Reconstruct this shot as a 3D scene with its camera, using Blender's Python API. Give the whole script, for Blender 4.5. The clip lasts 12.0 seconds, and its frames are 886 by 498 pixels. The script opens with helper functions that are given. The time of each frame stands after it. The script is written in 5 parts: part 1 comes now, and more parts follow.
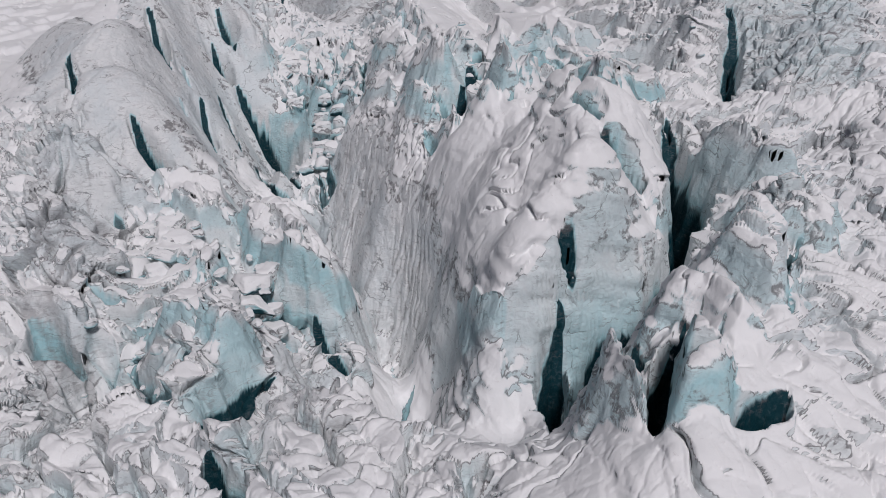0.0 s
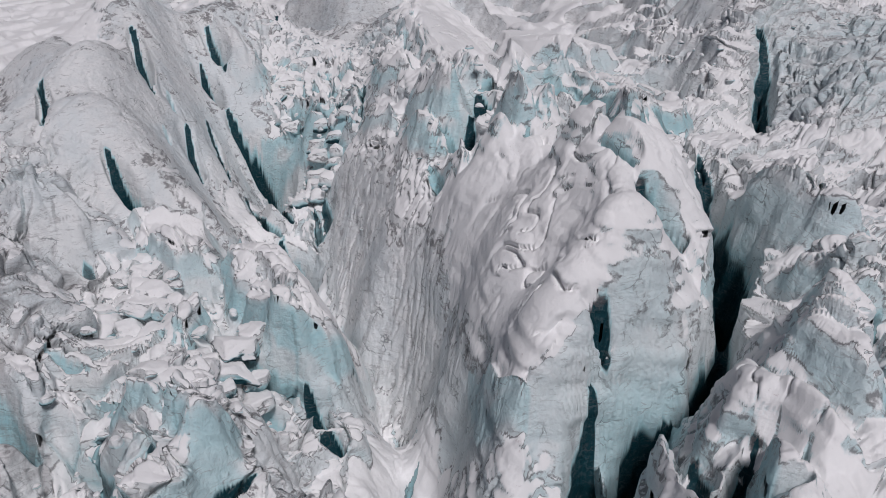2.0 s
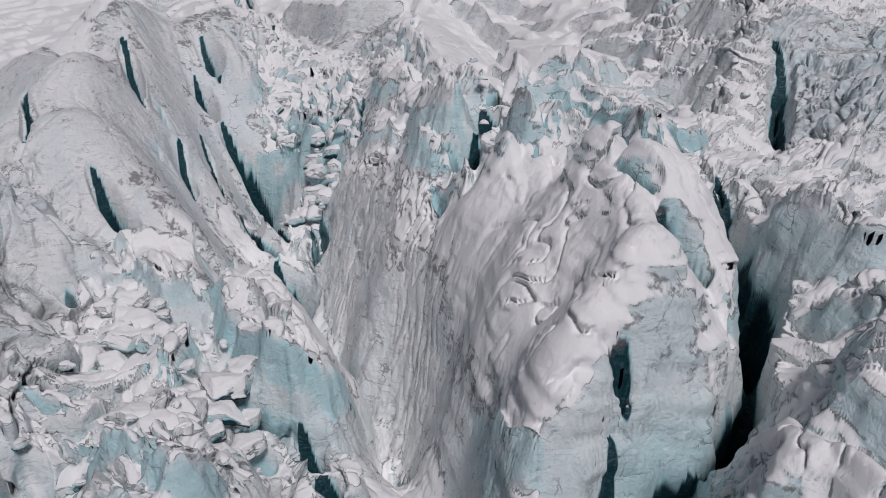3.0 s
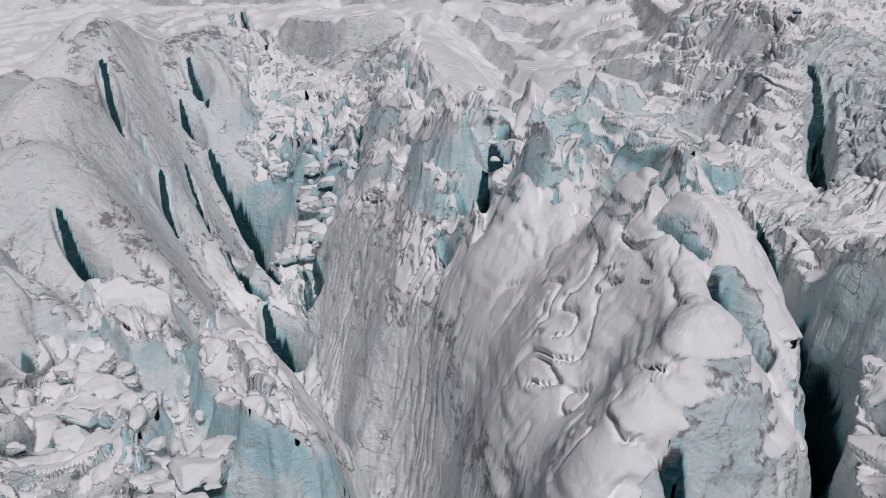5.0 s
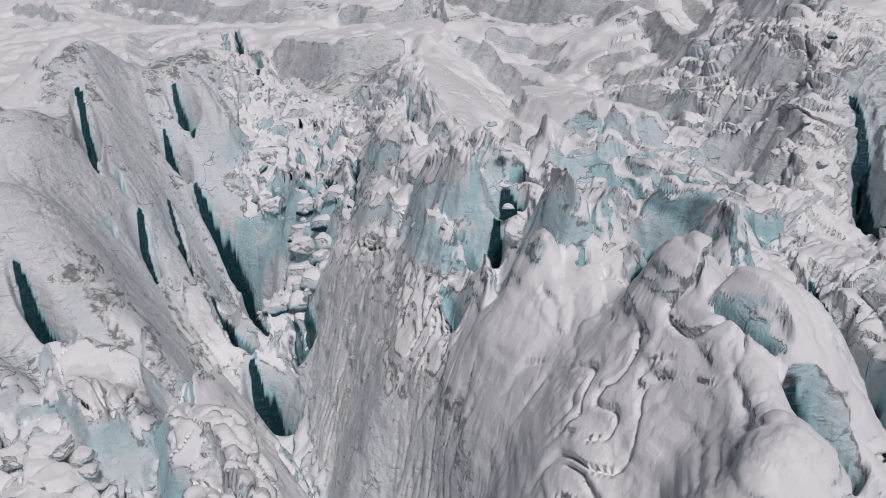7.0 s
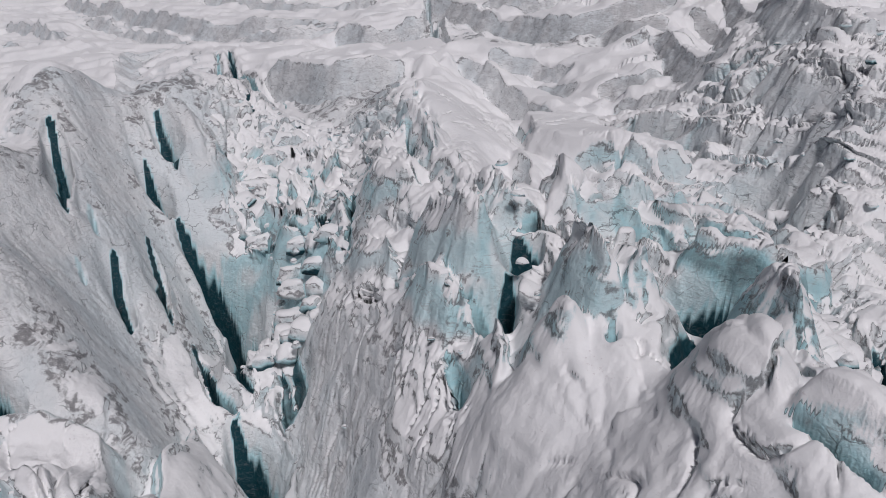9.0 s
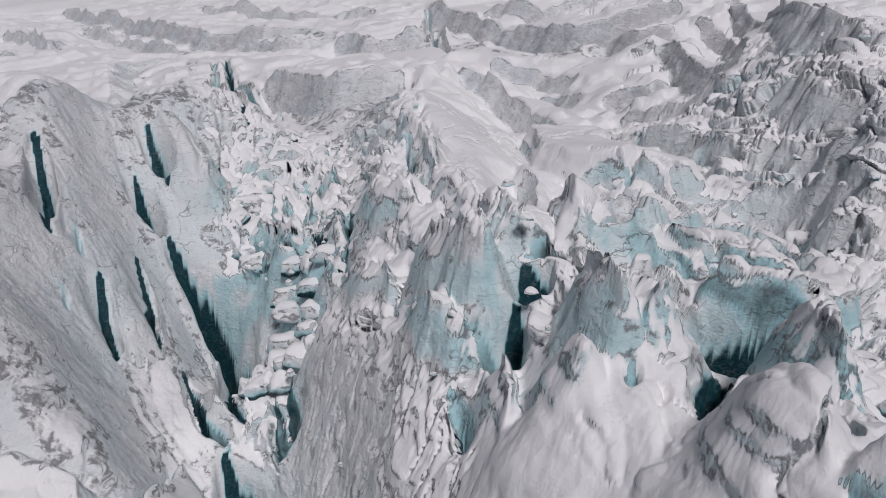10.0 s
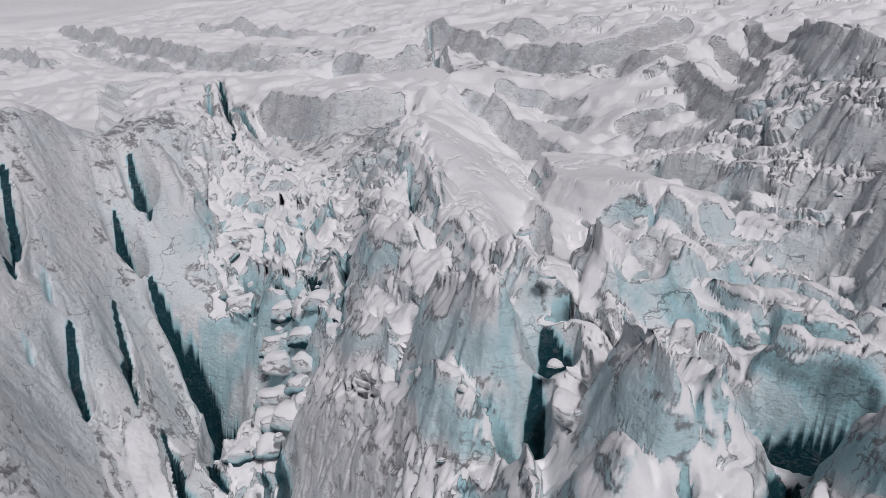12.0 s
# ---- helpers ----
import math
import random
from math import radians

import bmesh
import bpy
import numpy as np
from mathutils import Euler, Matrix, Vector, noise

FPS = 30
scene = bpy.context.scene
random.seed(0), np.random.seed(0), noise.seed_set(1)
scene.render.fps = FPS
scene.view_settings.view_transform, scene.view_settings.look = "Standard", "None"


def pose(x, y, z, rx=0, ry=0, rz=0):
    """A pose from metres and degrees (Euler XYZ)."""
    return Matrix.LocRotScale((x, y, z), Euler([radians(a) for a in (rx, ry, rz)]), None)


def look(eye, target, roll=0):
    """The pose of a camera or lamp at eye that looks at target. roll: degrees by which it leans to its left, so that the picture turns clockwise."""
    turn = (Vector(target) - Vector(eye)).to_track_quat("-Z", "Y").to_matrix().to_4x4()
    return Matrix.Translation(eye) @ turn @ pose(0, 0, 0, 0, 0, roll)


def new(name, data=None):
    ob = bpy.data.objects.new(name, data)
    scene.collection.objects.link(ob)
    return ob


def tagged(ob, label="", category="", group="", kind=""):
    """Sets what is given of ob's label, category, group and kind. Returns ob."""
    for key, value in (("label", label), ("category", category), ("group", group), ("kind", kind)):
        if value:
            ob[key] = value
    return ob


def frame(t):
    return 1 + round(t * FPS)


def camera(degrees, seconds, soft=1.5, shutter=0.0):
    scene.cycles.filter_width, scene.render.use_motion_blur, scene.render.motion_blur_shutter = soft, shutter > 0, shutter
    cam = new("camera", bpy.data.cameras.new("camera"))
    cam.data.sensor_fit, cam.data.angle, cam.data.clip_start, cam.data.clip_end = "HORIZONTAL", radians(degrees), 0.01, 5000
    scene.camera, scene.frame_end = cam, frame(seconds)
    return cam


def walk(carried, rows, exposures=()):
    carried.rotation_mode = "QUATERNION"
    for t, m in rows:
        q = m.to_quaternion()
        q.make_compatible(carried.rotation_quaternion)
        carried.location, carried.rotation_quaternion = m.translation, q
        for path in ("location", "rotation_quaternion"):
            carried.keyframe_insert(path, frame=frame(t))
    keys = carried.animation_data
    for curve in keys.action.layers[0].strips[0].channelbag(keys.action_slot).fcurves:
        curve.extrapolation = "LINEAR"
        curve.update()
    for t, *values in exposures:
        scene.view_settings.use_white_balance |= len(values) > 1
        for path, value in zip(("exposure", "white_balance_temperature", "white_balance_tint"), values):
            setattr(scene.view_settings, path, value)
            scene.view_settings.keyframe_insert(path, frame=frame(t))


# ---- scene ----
cam = camera(59.8, 12.0, soft=0.5)
METRES, EYE, TILT, LEAN, TURN = 60.0, 60.0, -25.5, 0.0, 0.0
ROWS = [
    (0.0, 0.0, 0.0, 0.0, 0.0, 0.0, -0.0),
    (0.5, -0.0033, 0.0443, 0.0216, 0.01, 0.07, 0.0),
    (1.0, -0.0067, 0.0865, 0.0428, 0.01, 0.18, -0.01),
    (1.5, -0.01, 0.1274, 0.0634, 0.01, 0.35, -0.02),
    (2.0, -0.0135, 0.1676, 0.0834, 0.0, 0.54, -0.01),
    (2.5, -0.0167, 0.2076, 0.1026, -0.01, 0.72, -0.01),
    (3.0, -0.0194, 0.2476, 0.1212, -0.01, 0.92, -0.02),
    (5.0, -0.03, 0.4037, 0.1939, -0.02, 1.74, -0.02),
    (5.5, -0.033, 0.4425, 0.2114, -0.03, 2.01, -0.01),
    (6.0, -0.0357, 0.4808, 0.23, -0.04, 2.27, -0.0),
    (6.5, -0.0383, 0.5188, 0.2485, -0.05, 2.52, -0.01),
    (7.0, -0.0406, 0.5567, 0.2672, -0.05, 2.79, -0.0),
    (9.0, -0.0466, 0.701, 0.3362, -0.05, 3.85, 0.03),
    (9.5, -0.0484, 0.736, 0.3517, -0.04, 4.15, 0.06),
    (10.0, -0.0503, 0.7699, 0.3675, -0.05, 4.41, 0.06),
    (10.5, -0.052, 0.8038, 0.3831, -0.05, 4.67, 0.08),
    (11.0, -0.0539, 0.8371, 0.3993, -0.04, 4.94, 0.08),
    (11.5, -0.0563, 0.8688, 0.4165, -0.04, 5.2, 0.09),
    (12.0, -0.0598, 0.8993, 0.4326, -0.05, 5.47, 0.11),
]
walk(cam, [(t, pose(0, 0, EYE, TILT, LEAN, TURN) @ pose(METRES * x, METRES * y, METRES * z, 90 + pitch, roll, yaw)) for t, x, y, z, yaw, pitch, roll in ROWS], [(0.0, -0.73, 6270, 14.5), (12.0, -0.73, 6270, 14.5)])


# ---- light ----
SUN_EL, SUN_ROT = 55.0, 163.0          # degrees; the rotation runs clockwise from +y
world = bpy.data.worlds.new("overcast_sky")
scene.world = world
world.use_nodes = True
sky = world.node_tree.nodes.new("ShaderNodeTexSky")
sky.sky_type, sky.sun_disc = "NISHITA", False
sky.sun_elevation, sky.sun_rotation = radians(SUN_EL), radians(SUN_ROT)
sky.altitude, sky.air_density, sky.dust_density, sky.ozone_density = 1500, 0.6, 9.0, 0.3
back = world.node_tree.nodes["Background"]
back.inputs["Strength"].default_value = 0.034
world.node_tree.links.new(sky.outputs["Color"], back.inputs["Color"])
sun = new("sun", bpy.data.lights.new("sun", "SUN"))
sun.data.energy, sun.data.angle, sun.data.color = 3.05, radians(10), (0.99, 0.96, 0.945)
a, e = radians(SUN_ROT), radians(SUN_EL)
sun.matrix_world = look((0, 0, 150), Vector((0, 0, 150)) - Vector((math.sin(a) * math.cos(e), math.cos(a) * math.cos(e), math.sin(e))))


# ---- materials ----
class Nodes:
    """Short hand for building a node material."""

    def __init__(self, name):
        self.mat = bpy.data.materials.new(name)
        self.mat.use_nodes = True
        self.tree = self.mat.node_tree
        self.bsdf = self.tree.nodes["Principled BSDF"]

    def put(self, value, socket):
        if isinstance(value, bpy.types.NodeSocket):
            self.tree.links.new(value, socket)
        else:
            socket.default_value = value

    def math(self, op, a, b=0.0, clamp=False):
        n = self.tree.nodes.new("ShaderNodeMath")
        n.operation, n.use_clamp = op, clamp
        self.put(a, n.inputs[0]), self.put(b, n.inputs[1])
        return n.outputs[0]

    def place(self, sx=1.0, sy=1.0, sz=1.0):
        g = self.tree.nodes.new("ShaderNodeNewGeometry")
        m = self.tree.nodes.new("ShaderNodeVectorMath")
        m.operation = "MULTIPLY"
        self.put(g.outputs["Position"], m.inputs[0])
        m.inputs[1].default_value = (sx, sy, sz)
        return m.outputs[0]

    def noise(self, scale, detail=4.0, rough=0.55, warp=0.0, at=None):
        n = self.tree.nodes.new("ShaderNodeTexNoise")
        n.inputs["Scale"].default_value, n.inputs["Detail"].default_value = scale, detail
        n.inputs["Roughness"].default_value, n.inputs["Distortion"].default_value = rough, warp
        self.put(at if at is not None else self.place(), n.inputs["Vector"])
        return n.outputs["Fac"]

    def attr(self, name):
        n = self.tree.nodes.new("ShaderNodeAttribute")
        n.attribute_name = name
        return n.outputs["Fac"]

    def ramp(self, value, low, high):
        n = self.tree.nodes.new("ShaderNodeMapRange")
        n.interpolation_type = "SMOOTHSTEP"
        self.put(value, n.inputs["Value"])
        n.inputs["From Min"].default_value, n.inputs["From Max"].default_value = low, high
        return n.outputs["Result"]

    def mix(self, fac, a, b):
        n = self.tree.nodes.new("ShaderNodeMix")
        n.data_type = "RGBA"
        self.put(fac, n.inputs["Factor"])
        self.put(a, n.inputs["A"]), self.put(b, n.inputs["B"])
        return n.outputs["Result"]

    def bump(self, height, distance, strength=1.0, before=None):
        n = self.tree.nodes.new("ShaderNodeBump")
        n.inputs["Distance"].default_value = distance
        self.put(strength, n.inputs["Strength"])
        self.put(height, n.inputs["Height"])
        if before is not None:
            self.put(before, n.inputs["Normal"])
        return n.outputs["Normal"]


def glacier_material():
    """Weathered glacier ice: pale crust, blue clean ice where it broke, darkened by painted recess shade, grit along
    the layers, snow where it can lie.
    """
    m = Nodes("glacier_ice_and_snow")
    blue_and_shade, snow, dirt = m.attr("blue_and_shade"), m.attr("snow"), m.attr("dirt")
    broad, mid, fine = m.noise(0.09, 4), m.noise(0.6, 7, 0.62, 0.5), m.noise(2.6, 7, 0.68)
    veins = m.noise(0.42, 7, 0.66, 1.0, m.place(1.0, 1.0, 1.9))
    streak = m.noise(0.8, 6, 0.65, 0.8, m.place(1.0, 1.0, 0.22))
    crust = m.mix(m.ramp(mid, 0.32, 0.68), (0.78, 0.80, 0.805, 1), (0.87, 0.875, 0.875, 1))
    crust = m.mix(m.math("MULTIPLY", m.ramp(broad, 0.44, 0.62), 0.5), crust, (0.70, 0.77, 0.80, 1))
    clear = m.math("ADD", blue_and_shade, m.math("MULTIPLY", m.math("SUBTRACT", mid, 0.5), 0.32))
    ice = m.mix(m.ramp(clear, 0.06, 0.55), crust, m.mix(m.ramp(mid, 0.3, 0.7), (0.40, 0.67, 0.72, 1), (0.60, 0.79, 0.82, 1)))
    # near-black shade of deep crevasses, painted into the ice colour
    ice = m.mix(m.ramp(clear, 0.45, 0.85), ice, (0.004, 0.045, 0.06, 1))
    ice = m.mix(m.math("MULTIPLY", m.ramp(fine, 0.5, 0.62), 0.1), ice, (0.36, 0.40, 0.415, 1))
    # grit washed along layers and down the faces, with painted crease shade in the same field
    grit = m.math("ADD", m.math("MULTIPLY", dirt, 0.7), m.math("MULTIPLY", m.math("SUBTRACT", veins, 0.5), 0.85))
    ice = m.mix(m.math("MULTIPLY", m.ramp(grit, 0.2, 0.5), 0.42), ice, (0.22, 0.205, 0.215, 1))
    wash = m.math("ADD", m.math("MULTIPLY", dirt, 0.3), m.math("SUBTRACT", streak, 0.5))
    ice = m.mix(m.math("MULTIPLY", m.ramp(wash, 0.13, 0.34), 0.16), ice, (0.36, 0.345, 0.35, 1))
    speck = m.ramp(m.math("ADD", fine, m.math("MULTIPLY", dirt, 0.12)), 0.62, 0.74)
    ice = m.mix(m.math("MULTIPLY", speck, 0.15), ice, (0.12, 0.165, 0.165, 1))
    # thin lines of grit between the layers
    lay = m.math("FRACT", m.math("MULTIPLY", m.noise(0.5, 5, 0.5, 0.5, m.place(0.32, 0.32, 1.5)), 9.0))
    line = m.math("SUBTRACT", 1.0, m.ramp(m.math("ABSOLUTE", m.math("SUBTRACT", lay, 0.5)), 0.02, 0.13))
    line = m.math("MULTIPLY", line, m.ramp(m.math("ADD", mid, m.math("MULTIPLY", dirt, 0.3)), 0.46, 0.66))
    ice = m.mix(m.math("MULTIPLY", line, 0.4), ice, (0.22, 0.215, 0.225, 1))
    # thin cracks
    split = m.tree.nodes.new("ShaderNodeTexVoronoi")
    split.feature = "DISTANCE_TO_EDGE"
    split.inputs["Scale"].default_value = 0.28
    shift = m.tree.nodes.new("ShaderNodeTexNoise")
    shift.inputs["Scale"].default_value, shift.inputs["Detail"].default_value = 0.45, 6
    m.put(m.place(), shift.inputs["Vector"])
    bent = m.tree.nodes.new("ShaderNodeVectorMath")
    bent.operation = "MULTIPLY_ADD"
    m.put(shift.outputs["Color"], bent.inputs[0])
    bent.inputs[1].default_value = (4.5, 4.5, 4.5)
    m.put(m.place(1, 1, 1.6), bent.inputs[2])
    m.put(bent.outputs[0], split.inputs["Vector"])
    hair = m.math("SUBTRACT", 1.0, m.ramp(split.outputs["Distance"], 0.006, 0.03))
    hair = m.math("MULTIPLY", hair, m.ramp(m.noise(0.3, 4), 0.5, 0.64))
    ice = m.mix(m.math("MULTIPLY", hair, 0.6), ice, (0.07, 0.085, 0.095, 1))
    lying = m.math("ADD", snow, m.math("MULTIPLY", m.math("SUBTRACT", mid, 0.5), 0.8))
    lying = m.math("ADD", lying, m.math("MULTIPLY", m.math("SUBTRACT", fine, 0.5), 0.55))
    cover = m.ramp(lying, 0.22, 0.62)
    rim = m.math("MULTIPLY", m.ramp(lying, 0.02, 0.2), m.math("SUBTRACT", 1.0, m.ramp(lying, 0.3, 0.48)))
    rim = m.math("MULTIPLY", rim, m.ramp(veins, 0.43, 0.55))
    ice = m.mix(m.math("MULTIPLY", rim, 0.75), ice, (0.13, 0.12, 0.125, 1))
    white = m.mix(m.ramp(broad, 0.35, 0.7), (0.92, 0.915, 0.915, 1), (0.89, 0.89, 0.895, 1))
    white = m.mix(m.math("MULTIPLY", m.ramp(m.math("ADD", fine, m.math("MULTIPLY", veins, 0.6)), 0.94, 1.08), 0.4), white, (0.42, 0.34, 0.35, 1))
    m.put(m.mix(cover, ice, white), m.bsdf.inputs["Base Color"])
    rough = m.math("ADD", m.math("MULTIPLY", cover, 0.3), m.math("ADD", 0.42, m.math("MULTIPLY", fine, 0.3)))
    m.put(rough, m.bsdf.inputs["Roughness"])
    m.bsdf.inputs["Specular IOR Level"].default_value = 0.25
    flat = m.math("SUBTRACT", 0.48, m.math("MULTIPLY", cover, 0.26))
    relief = m.bump(m.noise(0.7, 6, 0.6, 0.3), 0.7, flat)
    relief = m.bump(fine, 0.3, flat, relief)
    m.put(m.bump(m.math("SUBTRACT", veins, hair), 0.4, m.math("MULTIPLY", flat, 0.55), relief), m.bsdf.inputs["Normal"])
    return m.mat


ICE = glacier_material()


# ---- noise on arrays ----
def grain(i, j, seed):
    """A repeatable random number from 0 to 1 for whole numbers i, j."""
    h = (i.astype(np.int64) * 374761393 + j.astype(np.int64) * 668265263 + seed * 974711) & 0xFFFFFFFF
    h = ((h ^ (h >> 13)) * 1274126177) & 0xFFFFFFFF
    return ((h ^ (h >> 16)) & 0xFFFFFF) / float(0x1000000)


def swell(x, y, seed=0):
    """Smooth gradient noise, about -0.7 to 0.7."""
    i, j = np.floor(x), np.floor(y)
    u, v = x - i, y - j
    out = 0
    for a in (0, 1):
        for b in (0, 1):
            t = grain(i + a, j + b, seed) * 2 * np.pi
            wu = u if a else 1 - u
            wv = v if b else 1 - v
            out = out + (np.cos(t) * (u - a) + np.sin(t) * (v - b)) * wu**3 * (wu * (wu * 6 - 15) + 10) * wv**3 * (wv * (wv * 6 - 15) + 10)
    return out


def fbm(x, y, size, octaves, seed=0, gain=0.5):
    out, amp = 0, 1.0
    for k in range(octaves):
        f = 2.03**k / size
        out = out + amp * swell(x * f + 11.3 * k, y * f - 7.7 * k, seed + k)
        amp *= gain
    return out


def ridged(x, y, size, octaves, seed=0):
    out, amp = 0, 1.0
    for k in range(octaves):
        f = 2.1**k / size
        out = out + amp * (1 - np.abs(2.2 * swell(x * f + 5.1 * k, y * f + 3.3 * k, seed + k)))
        amp *= 0.5
    return out - 1


def swell3(x, y, z, seed=0):
    k = np.floor(z)
    w = z - k
    w = w * w * (3 - 2 * w)
    a, b = swell(x + 31.7 * (k % 61), y + 17.3 * (k % 67), seed), swell(x + 31.7 * ((k + 1) % 61), y + 17.3 * ((k + 1) % 67), seed)
    return a * (1 - w) + b * w


def smooth(v, low, high):
    t = np.clip((v - low) / (high - low), 0, 1)
    return t * t * (3 - 2 * t)


def pieces(x, y, long, short, turn, seed):
    """Splits the plan into angular pieces, long by short metres, lying along turn. Gives the way from each piece's middle along
    and across it, its own random numbers (three, -1 to 1), and the distance to the crack round it."""
    c, s = math.cos(turn), math.sin(turn)
    x, y = (c * x + s * y) / long, (c * y - s * x) / short
    i, j = np.floor(x), np.floor(y)
    best, second = np.full(x.shape, 9.0), np.full(x.shape, 9.0)
    ox, oy, ci, cj = (np.zeros(x.shape) for k in range(4))
    for a in (-1, 0, 1):
        for b in (-1, 0, 1):
            cx, cy = i + a, j + b
            dx, dy = x - cx - 0.08 - 0.84 * grain(cx, cy, seed), y - cy - 0.08 - 0.84 * grain(cx, cy, seed + 1)
            d = np.maximum(np.hypot(dx, dy), 0)
            near = d < best
            second = np.where(near, best, np.minimum(second, d))
            best = np.where(near, d, best)
            ox, oy = np.where(near, dx, ox), np.where(near, dy, oy)
            ci, cj = np.where(near, cx, ci), np.where(near, cy, cj)
    luck = [2 * grain(ci, cj, seed + 10 + k) - 1 for k in range(3)]
    return ox * long, oy * short, luck, (second - best) * short


# ---- landforms: a slope that climbs away, with rises and hollows (x, y, radius, height) ----
BASE = (22.98, 13.79, 6.69)
RISES_FRONT_RIGHT = [
    (13.9, 38.8, 7.0, 2.9, 90, 2.8), (21.4, 44.8, 10.8, 4.5, 45, 5.5), (25.2, 49.6, 7.0, 2.9, 90, -1.0), (3.6, 49.6, 7.0, 2.9, 135, -2.4),
    (-2.3, 56.0, 10.8, 4.5, 135, -6.1), (24.4, 56.8, 7.0, 2.9, 45, 4.7), (13.6, 56.8, 7.0, 2.9, 45, -5.9), (20.8, 56.8, 7.0, 2.9, 90, 2.1),
    (6.4, 56.8, 7.0, 2.9, 45, 2.9), (18.6, 60.4, 7.0, 2.9, 45, -3.7), (16.3, 64.0, 7.0, 2.9, 0, 7.2), (23.5, 64.0, 7.0, 2.9, 135, -1.0),
    (-1.7, 64.0, 7.0, 2.9, 0, -3.4), (-1.7, 64.0, 7.0, 2.9, 90, -5.0), (19.9, 64.0, 7.0, 2.9, 135, -3.1),
]
RISES_FRONT_LEFT = [
    (-16.6, 53.2, 7.0, 2.9, 45, -3.1), (-31.8, 60.4, 7.0, 2.9, 90, -8.0), (-10.2, 60.4, 7.0, 2.9, 135, -5.7), (-39.0, 60.4, 7.0, 2.9, 0, -3.2),
    (-16.1, 64.0, 7.0, 2.9, 45, 2.3), (-19.7, 64.0, 7.0, 2.9, 135, 1.6),
]
RISES_LEFT = [
    (-20.5, 67.2, 10.8, 4.5, 90, 0.7), (-24.1, 71.2, 7.0, 2.9, 0, -3.1), (-22.8, 74.8, 7.0, 2.9, 135, -2.3), (-32.2, 78.4, 7.0, 2.9, 135, -2.4),
    (-43.0, 78.4, 7.0, 2.9, 135, 4.1), (-35.8, 78.4, 7.0, 2.9, 90, -2.3), (-23.6, 82.0, 7.0, 2.9, 135, -4.0), (-36.7, 85.6, 7.0, 2.9, 0, 0.5),
    (-46.1, 89.2, 7.0, 2.9, 90, 4.1), (-38.9, 89.2, 7.0, 2.9, 45, -3.7), (-44.7, 92.8, 7.0, 2.9, 0, 6.8), (-29.0, 96.4, 7.0, 2.9, 0, -4.7),
    (-43.4, 96.4, 7.0, 2.9, 0, -3.2), (-44.8, 106.4, 10.8, 4.5, 45, 4.7), (-22.4, 106.4, 10.8, 4.5, 45, 1.1), (-39.2, 106.4, 10.8, 4.5, 135, 2.1),
]
RISES_LEFT_B = [
    (-48.2, 112.0, 10.8, 4.5, 45, 6.3), (-20.2, 112.0, 10.8, 4.5, 135, -6.4), (-31.4, 112.0, 10.8, 4.5, 135, -5.3), (-20.2, 112.0, 10.8, 4.5, 90, -6.9),
]
RISES_MIDDLE = [
    (-0.3, 67.6, 7.0, 2.9, 0, -5.7), (3.3, 67.6, 7.0, 2.9, 90, 4.3), (15.5, 71.2, 7.0, 2.9, 45, 3.4), (-13.3, 71.2, 7.0, 2.9, 45, -3.9),
    (-1.5, 72.8, 10.8, 4.5, 90, -3.8), (-4.8, 74.8, 7.0, 2.9, 90, -12.3), (2.4, 74.8, 7.0, 2.9, 135, -2.0), (13.2, 74.8, 7.0, 2.9, 90, 4.2),
    (-19.2, 74.8, 7.0, 2.9, 45, 4.3), (-5.6, 82.0, 7.0, 2.9, 0, -3.2), (19.6, 82.0, 7.0, 2.9, 90, 2.1), (-7.9, 85.6, 4.5, 4.5, 0, -6.1),
    (-7.9, 85.6, 7.0, 2.9, 90, -4.7), (-7.9, 85.6, 7.0, 2.9, 45, -0.9), (11.5, 89.2, 7.0, 2.9, 45, -4.3), (-10.1, 89.2, 7.0, 2.9, 135, -6.1),
]
RISES_MIDDLE_B = [
    (-17.3, 89.2, 7.0, 2.9, 0, 1.7), (-15.2, 89.6, 17.0, 7.1, 90, -5.3), (11.2, 89.6, 17.0, 7.1, 90, 9.6), (-5.1, 92.8, 7.0, 2.9, 45, -2.5),
    (-1.5, 92.8, 7.0, 2.9, 135, 2.2), (12.9, 92.8, 7.0, 2.9, 135, 3.1), (14.2, 96.4, 7.0, 2.9, 90, -3.2), (-18.2, 96.4, 7.0, 2.9, 45, -2.5),
    (-14.6, 96.4, 7.0, 2.9, 90, -4.7), (-18.9, 100.8, 10.8, 4.5, 135, -3.9), (-13.3, 100.8, 10.8, 4.5, 0, -2.8), (2.2, 112.0, 10.8, 4.5, 45, 5.8),
]
RISES_RIGHT = [
    (33.5, 71.2, 7.0, 2.9, 135, -1.0), (32.6, 78.4, 7.0, 2.9, 90, 5.9), (25.4, 78.4, 7.0, 2.9, 90, -3.4), (26.8, 82.0, 7.0, 2.9, 0, 1.8),
    (28.1, 85.6, 7.0, 2.9, 0, -3.0), (43.9, 89.2, 7.0, 2.9, 45, -4.8), (40.6, 95.2, 10.8, 4.5, 90, -2.1), (21.4, 96.4, 7.0, 2.9, 90, 2.8),
    (50.4, 106.4, 10.8, 4.5, 45, 2.2), (28.0, 106.4, 10.8, 4.5, 135, 1.5), (41.4, 112.0, 10.8, 4.5, 45, -4.2), (58.2, 112.0, 10.8, 4.5, 135, 2.3),
]
